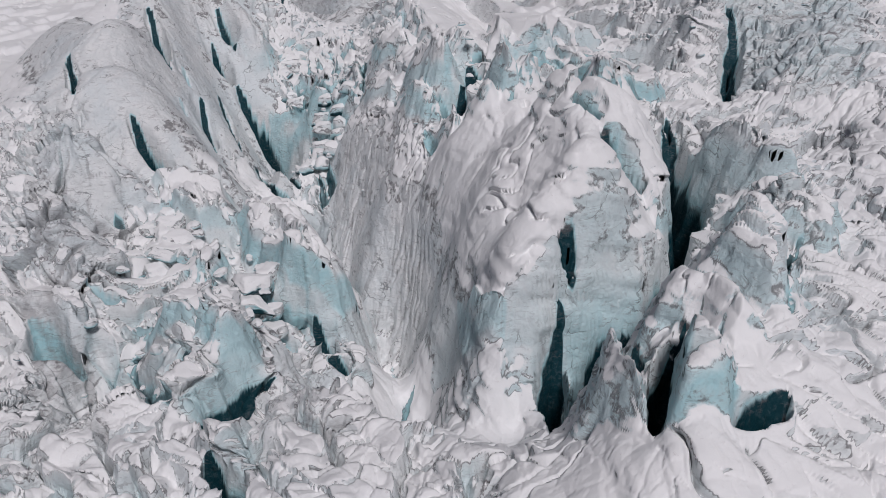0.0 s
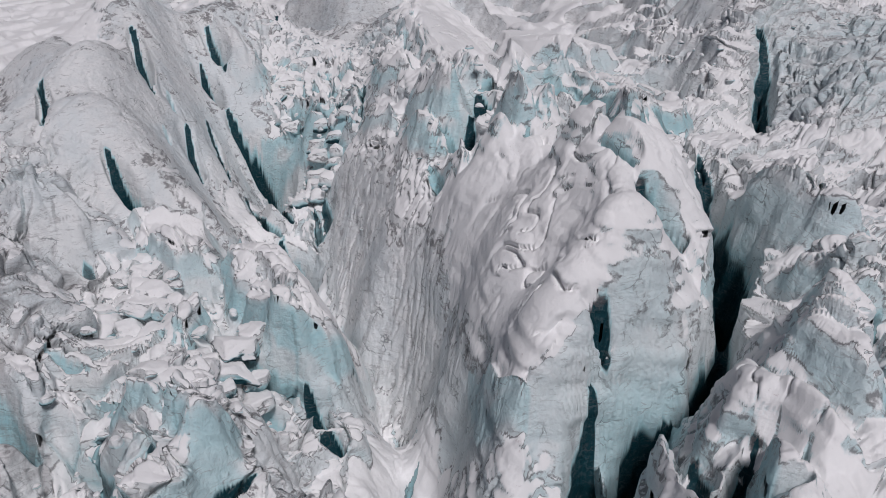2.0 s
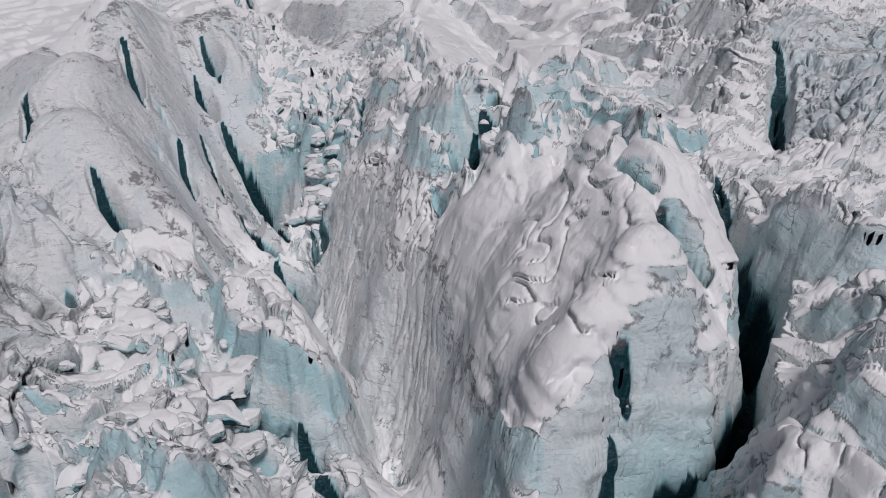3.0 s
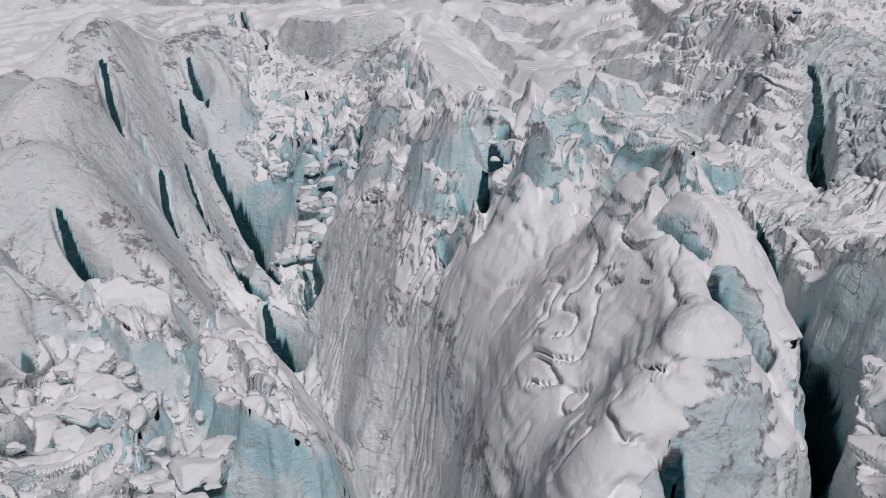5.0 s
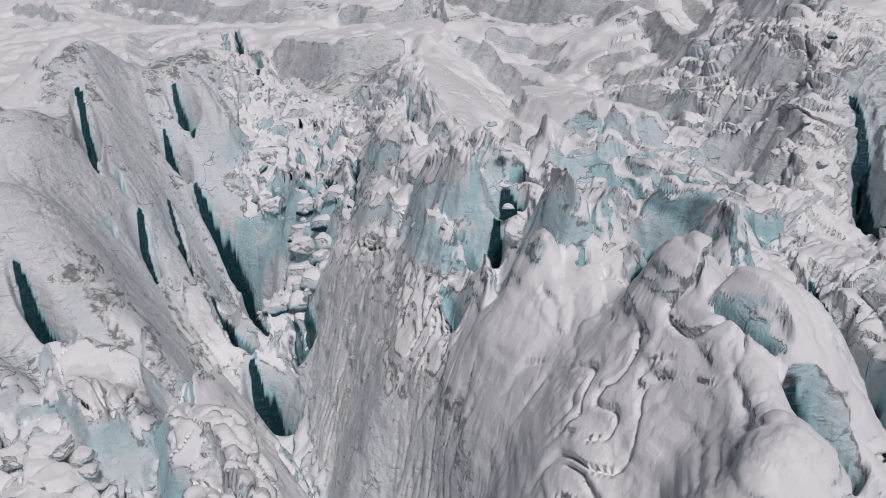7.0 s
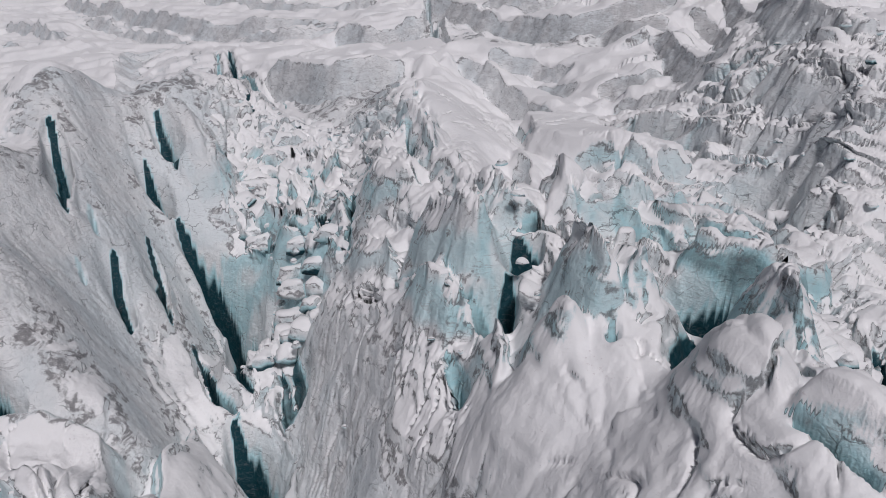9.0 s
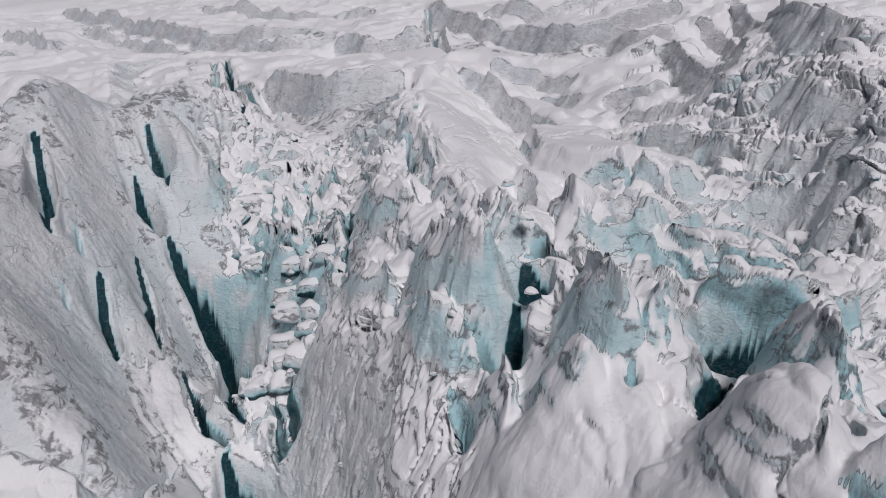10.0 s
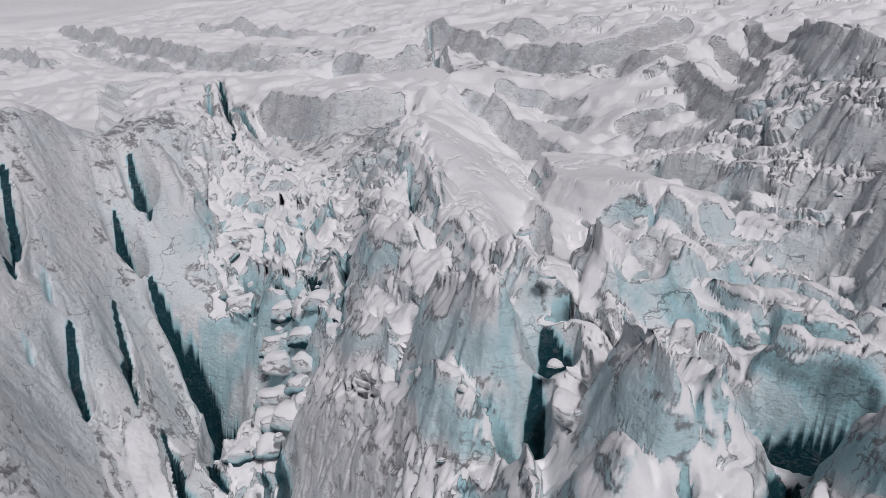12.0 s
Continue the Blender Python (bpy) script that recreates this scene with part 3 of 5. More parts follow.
glacier.block([(15.7, 59.1), (18.8, 59.7), (18.3, 49.3), (20, 45.3), (21.1, 41.9), (18.7, 41.7), (16.8, 45.6), (14.1, 46)], 1.4, 1, 0.6, 0, (0, 0), 0.15, 0.9, 0)
glacier.block([(16.2, 44.7), (17.6, 42.5), (18.6, 39.6), (17, 36.6), (14.2, 35.4), (13.3, 36.7), (14.8, 41.2)], 1.4, 0.9, 0.5, 0, (0, 0), 0.35, -0.1, 0)
glacier.block([(12.4, 55.6), (13.1, 49.7), (12.8, 41.6), (12.7, 36.5), (11.9, 36.6), (8.9, 41), (10.4, 46.6)], 1.8, 1.1, 1.2, 0, (0, 0), 0.15, 0.6, 0)
glacier.block([(26.7, 61.6), (27, 56.6), (26.7, 50.5), (25.6, 46.7), (22.3, 44.4), (20.9, 46), (19.5, 48.8), (18.3, 50.3), (20.1, 51.9)], 1.7, 1.3, 1.2, 0, (0, 0), 0.15, 0.4, 0)
glacier.block([(27.4, 70), (30.8, 69.7), (33.8, 65.5), (35.9, 62.9), (32.9, 57), (29.6, 58.4), (26.7, 61.6)], 1.5, 1.1, 0.8, 0, (0, 0), 0.2, 0.6, 0)
glacier.block([(27.3, 88.1), (29.7, 81.9), (32.5, 75.3), (34.6, 73.3), (35, 70.1), (30.3, 70.7), (28.2, 77.9)], 1.8, 1, 0.6, 0, (0, 0), 0.15, 0.2, 0)
glacier.block([(13.2, 76.9), (17, 79.5), (21.1, 78.8), (24.7, 79.4), (23.2, 69.8), (19.8, 65.4), (18.4, 68.9), (15.8, 70.9)], 1.4, 0.8, 0.4, 0, (0, 0), 0.2, 0.5, 0)
glacier.block([(1.5, 69.2), (3.6, 60.4), (5.1, 56.8), (4.7, 55.9), (2.2, 59.1)], 1.5, 0.6, 0.3, 0.1, (0, 0), 0.2, 0.7, 0)
glacier.block([(-7.2, 113.8), (-3.7, 107.4), (-1.2, 103.8), (0.1, 101.5), (-2.4, 101.7), (-5, 105.1)], 1.7, 0.9, 0.6, 0, (0, 0), 0.45, 0.6, 0)
glacier.block([(-6.3, 118.2), (-2.2, 118.2), (1.1, 109.4), (1.9, 107), (1.2, 104), (-2.4, 105.4), (-5.6, 112)], 1.8, 1, 1, 0, (0, 0), 0.3, 0.35, 0)
glacier.block([(4, 97.7), (5.3, 101.1), (8.1, 104.3), (8.5, 97.8), (8.6, 91.9), (6.5, 91.9)], 1.8, 1.2, 1.2, 0, (0, 0), 0.2, 0.3, 0)
glacier.block([(2.6, 96.4), (4.7, 95), (6.5, 91.9), (6.4, 89.7), (3.7, 90), (2.5, 93)], 1.4, 1, 0.8, 0, (0, 0), 0.25, 0.4, 0)
glacier.block([(-14.5, 127.4), (-7.9, 118.5), (-7.2, 114.2), (-12.5, 120.9)], 1.7, 0.7, 0.6, 0, (0, 0), 0.25, 0.5, 0)
glacier.block([(-0.8, 96), (0.2, 100.2), (1.5, 100.4), (2.1, 97.8), (0.6, 93)], 1.7, 0.7, 1, 0, (0, 0), 0.2, 0.6, 0)
glacier.block([(-15.1, 150.3), (-8.8, 144.1), (-4.4, 126.8), (-6.5, 123.3), (-10.9, 128.3)], 1.4, 0.8, 0.6, 0, (0, 0), 0.2, 0.3, 0)
glacier.block([(-9.4, 156.8), (-5.9, 154.7), (-2.6, 144.6), (-3.3, 128.6), (-6.5, 139.6)], 1.8, 0.8, 0.6, 0, (0, 0), 0.15, 0.5, 0)
glacier.block([(-4.4, 125.4), (-0.5, 127.3), (3.5, 111.9), (6, 110.4), (3.7, 109.4), (0, 114)], 1.2, 0.7, 0.4, 0, (0, 0), 0.15, 0.8, 0)
glacier.block([(-45.5, 162.1), (-42.8, 164.9), (-35.9, 161.4), (-33.1, 153.6), (-36.7, 151.2), (-40.9, 154.5)], 1.8, 1, 1, 0, (0, 0), 0.12, -0.1, 0)
glacier.block([(9.2, 95), (11.4, 95.3), (11.6, 93.6), (9.6, 92.3), (8.6, 93.4)], 1.2, 0.7, 0.4, 0, (0, 0), 0.3, 0.5, 0)
glacier.block([(32.1, 120.4), (35.5, 118.8), (35.7, 117.1), (31.9, 116.6)], 1.2, 0.7, 0.4, 0, (0, 0), 0.15, 0.9, 0)
glacier.block([(11.1, 86.1), (14, 89.5), (15, 86.9), (15.4, 80.4), (13.2, 76.7), (9.4, 81.1)], 1.1, 1, 0.6, 0, (0, 0), 0.1, 0.5, 0)
# ---- steps and ice walls ----
glacier.scarp([(-45, 238.8), (-33, 223.1), (-24.5, 214.3), (-18.9, 217.5), (-11.4, 224.7)], 9, 2.4, 14, 0, 0.05, 0)
glacier.scarp([(0.7, 233.4), (7.6, 222.1), (13.8, 209.3), (18.6, 184.8)], 5.1, 2, 12, 0.05, 0.02, 0)
glacier.scarp([(-7.2, 318.9), (15.1, 272.4), (30.2, 251.1), (45.3, 251.1), (60.6, 256.6)], 7.65, 2.75, 22, 0, 0.1, 0)
glacier.scarp([(8.5, 237.6), (19.4, 229.2), (27.2, 215.7)], 3.4, 1.5, 12, 0, 0.05, 0)
glacier.scarp([(-242.2, 560.1), (-146.9, 422.5), (-91.9, 342.9), (-61.9, 319.1), (-35.5, 304.8)], 6.8, 3.125, 40, 0, 0.1, 0)
glacier.scarp([(-234.3, 470.5), (-188.5, 414.7), (-136.9, 335.5)], 5.1, 2.5, 25, 0, 0.1, 0)
glacier.scarp([(-118.6, 434.3), (-59.5, 359.2), (-19, 328.8)], 4.25, 2.5, 30, 0, 0.05, 0)
glacier.scarp([(44.4, 217.1), (42.3, 186.2), (45.4, 176.1)], 4.25, 1.875, 14, 0, 0.08, 0)
glacier.scarp([(66.3, 237.2), (48.9, 165.7), (51.5, 151.2)], 5.1, 2.25, 16, 0, 0.08, 0)
glacier.scarp([(29, 191.1), (36, 182), (41.5, 173.3)], 2.55, 1.875, 12, 0, 0.08, 0)
glacier.scarp([(27.2, 166.8), (32.9, 158.9), (35.5, 147.8)], 3.4, 1.75, 10, 0, 0.2, 0)
glacier.scarp([(31.4, 135.8), (35.7, 132.2), (39.3, 124.5)], 5.1, 1.75, 12, 0.017, 0.12, 0)
glacier.scarp([(-34.5, 147.5), (-29.2, 146.3), (-20.4, 135.5), (-16.4, 127.6)], 4.2, 1.5, 8, 0.055, 0.12, 0)
glacier.scarp([(-58.5, 150.1), (-54.1, 155.7), (-101.1, 286.9), (-88.7, 295.9), (-70.5, 290.5)], 2.975, 5, 10, 0, 0.05, 0)
glacier.scarp([(1.1, 102.6), (1.5, 104.7), (2.1, 107), (1.4, 109.9)], 2.975, 1.5, 6, 0.165, 0, 0)
glacier.scarp([(7.5, 148.8), (7.5, 114.8), (17.5, 135.7), (22.6, 130.6)], 4.5, 1.2, 7, 0, 0.35, 0)
glacier.scarp([(6.4, 109.9), (12.1, 111.1), (22.3, 122.7), (28.4, 117.4), (30.3, 105.3)], 2.55, 1.5, 7, 0.165, 0.05, 0)
glacier.scarp([(15.9, 102), (18.9, 98.5), (21.7, 95.2)], 2.21, 1.4, 6, 0.165, 0.05, 0)
glacier.scarp([(1, 70.5), (3.2, 61.4), (4.9, 56.7)], 2.21, 1.4, 7, 0.066, 0.1, 0)
glacier.scarp([(4.7, 57.5), (7.3, 57.5), (9.4, 59.4), (10.4, 60.4)], 2.55, 2, 8, 0.033, 0.05, 0)
glacier.scarp([(-21.9, 135.2), (-17.8, 123.2), (-12.3, 112.8)], 2.04, 1.5, 7, 0.017, 0.3, 0)
glacier.scarp([(-24.6, 84.1), (-16.8, 74.5), (-11.3, 74.2), (-8.5, 88.3)], 2.55, 1.4, 7, 0.116, 0.05, 0)
glacier.scarp([(-36.6, 91.1), (-30.1, 86.4), (-25.8, 88.8)], 1.87, 1.4, 6, 0.066, 0.05, 0)
glacier.scarp([(-34, 67.2), (-26.9, 60.5), (-20.7, 55.9)], 1.7, 1.4, 6, 0.132, 0.05, 0)
glacier.scarp([(-43.4, 70.5), (-38.9, 67.6), (-35, 67.3), (-31.8, 66.3)], 2.125, 1.5, 8, 0.033, 0.3, 0)
glacier.scarp([(-15.4, 55.9), (-17.2, 54.2), (-18.9, 51.7), (-20.2, 49.1)], -2.21, 1.4, 6, 0.264, 0, 0)
glacier.scarp([(9.1, 58), (12.1, 59.3), (15.7, 60.7), (18.7, 61.9)], 2.55, 2.5, 9, 0.099, 0.05, 0)
glacier.scarp([(-32.3, 278.4), (-23.2, 266.9), (-15.7, 269.6), (-9.5, 278.5)], 8, 2, 16, 0.028, 0.1, 0)
glacier.scarp([(19.2, 221.6), (23.3, 212.3), (26.6, 206.9)], 3, 1.4, 8, 0, 0.1, 0)
glacier.scarp([(26.7, 200.2), (32, 200.8), (36.3, 198), (40, 200.2)], 4, 1.5, 9, 0, 0.12, 0)
glacier.scarp([(35.9, 238.2), (40.3, 229), (49.9, 230.7)], 5, 1.8, 12, 0, 0.1, 0)
glacier.scarp([(10, 293.3), (24.6, 275.2), (40.5, 273.1)], 4, 1.8, 14, 0, 0.08, 0)
glacier.scarp([(55.8, 238.2), (60, 226.2), (45.4, 177)], 4, 1.6, 12, 0, 0.1, 0)
glacier.scarp([(22.5, 168.6), (27.2, 166.8), (31.1, 163.5), (33.3, 159.2)], 4, 1.4, 9, 0, 0.25, 0)
glacier.scarp([(25.3, 155.8), (29.7, 153), (32.5, 144.5)], 3, 1.4, 7, 0, 0.2, 0)
glacier.scarp([(42, 153.9), (42.7, 144.5), (45.2, 137.3)], 3.5, 1.6, 10, 0, 0.12, 0)
glacier.scarp([(38.2, 146.7), (40.2, 137.8), (41.9, 130.1)], 3, 1.5, 9, 0, 0.12, 0)
glacier.scarp([(33, 126.4), (34.5, 121.8), (37, 119.2)], 3, 1.3, 8, 0.055, 0.12, 0)
glacier.scarp([(-184, 376.8), (-160, 348.4), (-167, 393.7)], 5, 2.5, 20, 0, 0.12, 0)
glacier.scarp([(-69.9, 312.5), (-52.2, 297.8), (-34.9, 299.6)], 6, 2.5, 25, 0, 0.1, 0)
glacier.scarp([(-185.9, 463.4), (-128.9, 380.9), (-89, 326.5)], 5, 2.5, 20, 0, 0.1, 0)
# ---- old snow, clean ice and grit ----
glacier.patch([(-178.7, 366.9), (-122.3, 335.2), (-71.6, 297.8), (-88.7, 301.5), (-103.3, 292.5), (-54.2, 156.1), (-58.7, 150.5)], 1, 0, 0, 1.2)
glacier.patch([(-58.4, 149.7), (-53.7, 154.9), (-98.9, 281.3), (-86.4, 289), (-67.1, 275.1), (-34.4, 169.2), (-32.7, 153.7), (-39.9, 148.8), (-44.9, 152.8), (-46.4, 130), (-47.5, 126)], -0.55, 0, 0.06, 2)
glacier.patch([(-47.3, 125.5), (-42.9, 145.3), (-36.5, 141.2), (-37.9, 124.4), (-38.7, 108.1)], -0.5, 0, 0.05, 2)
glacier.patch([(-109.2, 203.4), (-63.9, 143.1), (-49.6, 128.2), (-40, 108.1), (-32.2, 99.6), (-39.2, 98.4), (-41.9, 91.8), (-46.8, 86.8)], -0.8, 0, 0.1, 2.5)
glacier.patch([(-8.4, 227.6), (-1, 216), (4.2, 199.9), (4.9, 163.7), (6, 148.6), (6.8, 112.8), (17, 133.3), (21.4, 127.3), (23.2, 123.6), (13.1, 113.3), (6.4, 109.9), (3, 111.9), (0.9, 131.3), (-2.6, 143), (-6, 159.7)], 1.3, 0, 0, 1.2)
glacier.patch([(10.5, 176.5), (20.7, 172.6), (27.8, 159.4), (27.6, 138.6), (17.8, 137.5), (12.2, 142.2)], 1.2, 0, 0, 0.8)
glacier.patch([(-42.1, 231.1), (-24.5, 214.3), (-11.7, 222.2), (-7.9, 148.9), (-19.2, 171.5), (-31.7, 200.6)], -0.9, 0.06, 0.03, 1.5)
glacier.patch([(-5.2, 301.6), (14.8, 268.8), (29.9, 249.5), (44.5, 247.5), (39.8, 227), (24.5, 229.9), (9.8, 237.9), (-0.6, 247.8)], -0.7, 0, 0.09, 2)
glacier.patch([(-242.2, 560.1), (-91.9, 342.9), (-35.5, 304.8), (-32.3, 278.4), (-88.9, 319.8), (-186.8, 445.7)], -0.6, 0, 0.09, 3)
glacier.patch([(23.7, 223.7), (34.9, 191.9), (37.6, 152.2), (32.2, 167.6), (23.2, 180.9), (20.8, 202.9)], 0.6, 0, 0, 4)
glacier.patch([(28, 170), (35.4, 153.6), (42.9, 132.1), (38.9, 123.7), (31, 140)], -0.1, 0, 0.09, 3)
glacier.patch([(12.4, 110.5), (13.9, 107.4), (17.4, 108.7), (16.9, 112.8)], -0.8, 0.3, 0, 0.8)
glacier.patch([(29.3, 127.9), (31.9, 122.3), (30.1, 118.6), (27.9, 124)], -0.7, 0.275, 0, 0.8)
glacier.patch([(-0.6, 103.6), (1.7, 104), (1.8, 100), (0.4, 101.9)], -0.7, 0.3, 0, 0.8)
glacier.patch([(-19.5, 125.8), (-12.3, 112.6), (-14.3, 109.6), (-18.4, 114.1)], -0.8, 0, 0.21, 1)
glacier.patch([(-16.4, 118), (-11.8, 103.6), (-4.9, 89.6), (-0.1, 69.8), (-4.9, 86.4), (-11, 93.1), (-16.8, 110)], -0.7, 0, 0.24, 1.5)
glacier.patch([(9.1, 76.8), (16.7, 68.9), (19.3, 62.1), (9.6, 58.3), (3.2, 62.7), (0.6, 85), (3.1, 86.1)], 0.25, 0, 0, 3)
glacier.patch([(-1.1, 96.3), (7.1, 80.9), (9.6, 73.3), (11.2, 63.7), (10.9, 60.7), (2.4, 70.3), (0.2, 84), (-2.1, 90.3)], 0.6, 0, 0, 2)
# bare ice in the deep right corner, its shade painted in as blue and grit
glacier.patch([(44.6, 132.2), (72.9, 138.7), (53.8, 99.2), (47, 96.7), (41.8, 109.4)], -1, 0.15, 0.22, 2.5)
glacier.patch([(28.5, 77.4), (35, 70.1), (29.6, 58.4), (27.1, 62.8), (24.5, 65.9)], -0.35, 0.1, 0.1, 1.5)
glacier.patch([(18.5, 49.8), (24, 54.1), (25.3, 47.6), (20.3, 42.6), (18, 47.4)], -0.3, 0.05, 0.12, 1.5)
glacier.patch([(3.7, 73.1), (5.7, 71.9), (8.5, 62), (10.6, 61), (7.8, 58.2), (4.7, 57.6), (4.1, 68.6)], 1.1, 0, 0, 1)
glacier.patch([(-6, 104.5), (-1.4, 99.5), (0.6, 88.3), (6, 76.6), (7.1, 69.9), (3.7, 72.5), (0.5, 75.3), (-3.4, 88.5), (-6.5, 97.5)], 0.35, 0, 0, 2)
glacier.patch([(10.8, 73.9), (13.1, 69.9), (15.5, 63.7), (17.2, 61.5), (11.6, 59), (9.3, 62.3)], -0.35, 0.08, 0, 1.5)
glacier.patch([(4.7, 56.4), (9.6, 57.4), (8.5, 49.8), (4.5, 51.9)], -0.4, 0.08, 0.06, 1.5)
glacier.patch([(10.6, 58.1), (18.2, 61.2), (17.6, 58), (11, 51.3), (8.7, 48.9)], -0.7, 0.25, 0, 1)
glacier.patch([(26.1, 81.1), (28.3, 78.5), (26, 70.2), (22.6, 66.1)], -0.7, 0.25, 0, 1)
glacier.patch([(-41.4, 66.2), (-36.5, 66.3), (-34.5, 63.4), (-37.9, 58.2)], -1, 0, 0.51, 1)
glacier.patch([(-59.4, 104.9), (-44.5, 90.4), (-39.6, 89.1), (-36.4, 73.4), (-39.9, 70.2), (-44.6, 73.4)], -0.6, 0, 0.2, 2.5)
glacier.patch([(-39.2, 60.4), (-35.4, 62.3), (-25, 47), (-32.7, 48.8)], -0.8, 0, 0.27, 1.5)
glacier.patch([(-16.6, 54.3), (-11.7, 64), (-6.4, 44), (-13.1, 44.4)], -0.7, 0, 0.21, 1)
glacier.patch([(-12.1, 63), (-8.2, 64.6), (-4.9, 43.2), (-7.1, 43.6)], 0.6, 0, 0, 1)
glacier.patch([(-8.2, 64.6), (-2.1, 58.1), (-0.1, 69.1), (-6.4, 88), (-7, 84.8)], 0.8, 0, 0, 1)
glacier.patch([(14.7, 40.2), (16.8, 39.8), (17.7, 36.7), (13.2, 35.9)], -0.8, 0.225, 0, 0.8)
glacier.patch([(19.3, 59.8), (18.3, 49.3), (20.2, 44.1), (19.4, 41.8), (17.1, 45.5), (15.9, 46.9)], 0.6, 0, 0, 1)
glacier.patch([(44.5, 92), (47.6, 93.8), (49.7, 89.7), (45.6, 82)], -0.4, 0, 0.42, 0.8)
glacier.patch([(48.3, 96.4), (53.6, 98.7), (50, 90.5), (46.9, 93.6)], 0.8, 0, 0, 1)

# ---- broken and layered relief ----
zone = glacier.zone


def worn(A, cells, axes=(0, 1, 0, 1)):
    """Rounds an array off over so many cells of the net."""
    for axis in axes:
        n = A.shape[axis]
        pad = [(cells + 1, cells) if k == axis else (0, 0) for k in (0, 1)]
        run = np.cumsum(np.pad(A, pad, mode="edge"), axis=axis)
        A = (np.take(run, range(2 * cells + 1, 2 * cells + 1 + n), axis) - np.take(run, range(0, n), axis)) / (2 * cells + 1)
    return A


def slopes(Z):
    """How steeply Z rises along x and along y."""
    zs, zt = np.gradient(Z, axis=1), np.gradient(Z, axis=0)
    xs, xt, yt = np.gradient(X, axis=1), np.gradient(X, axis=0), np.gradient(Y, axis=0)
    g = zs / xs
    return g, (zt - g * xt) / yt


# distances along the surface, so that relief keeps its size on steep faces
U, V = glacier.U, glacier.V
body = worn(glacier.Z, 7)
bx, by = slopes(body)
lean = np.minimum(1.0, 1.6 / np.maximum(np.hypot(bx, by), 1e-6))
bx, by = worn(bx * lean, 3), worn(by * lean, 3)
up_x, up_y, up_z = -bx, -by, np.ones(X.shape)
size = np.sqrt(bx**2 + by**2 + 1)
up_x, up_y, up_z = up_x / size, up_y / size, up_z / size
run_y = np.cumsum(np.sqrt(1 + by**2) * np.gradient(Y, axis=0), axis=0)
run_x = np.cumsum(np.sqrt(1 + bx**2) * np.gradient(X, axis=1), axis=1)
run_x = run_x - run_x[:, run_x.shape[1] // 2][:, None]
SU, SV = worn(run_x, 10) + U - X, worn(run_y, 10) + V - Y
WU, WV = SU + 1.2 * fbm(SU, SV, 7.0, 3, 140), SV + 1.2 * fbm(SU, SV, 7.0, 3, 150)


def lobes(long, short, degrees, seed):
    """Rounded bodies of ice lying along the flow with sharp creases between them: 0 in the creases, about 1 on the crests."""
    c, s = math.cos(math.radians(degrees)), math.sin(math.radians(degrees))
    u, v = c * WU + s * WV, c * WV - s * WU
    a = np.minimum(1, 2.6 * np.abs(swell(u / long, v / short, seed))) ** 0.7
    b = np.minimum(1, 2.6 * np.abs(swell(2.3 * u / long, 2.1 * v / short, seed + 1))) ** 0.7
    return a, b


# where each kind of ice lies
edge_left = -8 - 0.335 * (Y - 72)
edge_right = 22 - 12 * smooth(Y, 88, 102)
left = 1 - smooth(X - edge_left, -3, 3)
right = smooth(X - edge_right, -3, 3)
far = smooth(Y, 165, 195)
slope = left * smooth(Y + 0.5 * (X + 40), 92, 104) * (1 - far)
icefall = left * (1 - slope) * (1 - far)
middle = (1 - left) * (1 - right) * (1 - far)
flank = middle * np.clip(1.2 * zone(-8, 92, 7, 20) + 0.8 * zone(-14, 112, 5, 10), 0, 1)
dome = middle * (1 - smooth(Y, 90, 100)) * (1 - flank)
crown = middle * smooth(Y, 90, 100) * (1 - flank)
ridges = right * smooth(Y, 84, 100) * (1 - smooth(X - 30 + 0.4 * (125 - Y), 0, 6)) * (1 - far)
front = right * (1 - smooth(Y, 84, 100))
upper = right * (1 - front - ridges).clip(0, 1) * (1 - far)
apron = np.clip(zone(4, 140, 6, 14) + zone(10, 128, 5, 5) + zone(16, 124, 5, 4) + 1.2 * zone(19, 150, 9, 11), 0, 1)
plateau = np.clip(far + zone(-80, 165, 24, 28), 0, 1)
calm = (1 - apron) * (1 - 0.8 * plateau) * (1 - 0.85 * smooth(glacier.snow, 0.85, 1.3))
tumbled = np.clip(zone(-26, 158, 8, 18) + 0.6 * zone(-20, 130, 6, 10), 0, 1) * (1 - slope)

def shards(long, short, degrees, seed, uneven, tip, crack=1.3):
    """Angular blocks that have settled side by side, each at its own height and tilt, with cracks between them."""
    u, v, luck, gap = pieces(WU, WV, long, short, math.radians(degrees), seed)
    out = uneven * luck[0] + 2 * tip * (luck[1] * u / long + luck[2] * v / short)
    return out - crack * np.exp(-((gap / (0.035 * short + 0.1)) ** 2)), np.exp(-((gap / (0.07 * short + 0.08)) ** 2))


fall_a, fall_b = lobes(8.0, 4.6, -55, 3)
slope_a, slope_b = lobes(22.0, 3.0, -62, 13)
flank_a, flank_b = lobes(9.0, 2.2, -80, 23)
dome_a, dome_b = lobes(9.0, 3.4, -84, 33)
crown_a, crown_b = lobes(9.0, 5.2, -75, 43)
ridge_a, ridge_b = lobes(17.0, 5.0, -40, 53)
front_a, front_b = lobes(10.0, 6.0, -60, 63)
fall_s, fall_g = shards(7.0, 4.4, -50, 203, 0.55, 0.75)
crown_s, crown_g = shards(7.5, 3.6, -78, 213, 0.7, 0.9)
ridge_s, ridge_g = shards(16.0, 4.4, -40, 223, 0.7, 0.9)
upper_s, upper_g = shards(8.0, 5.0, -30, 233, 0.8, 0.9)
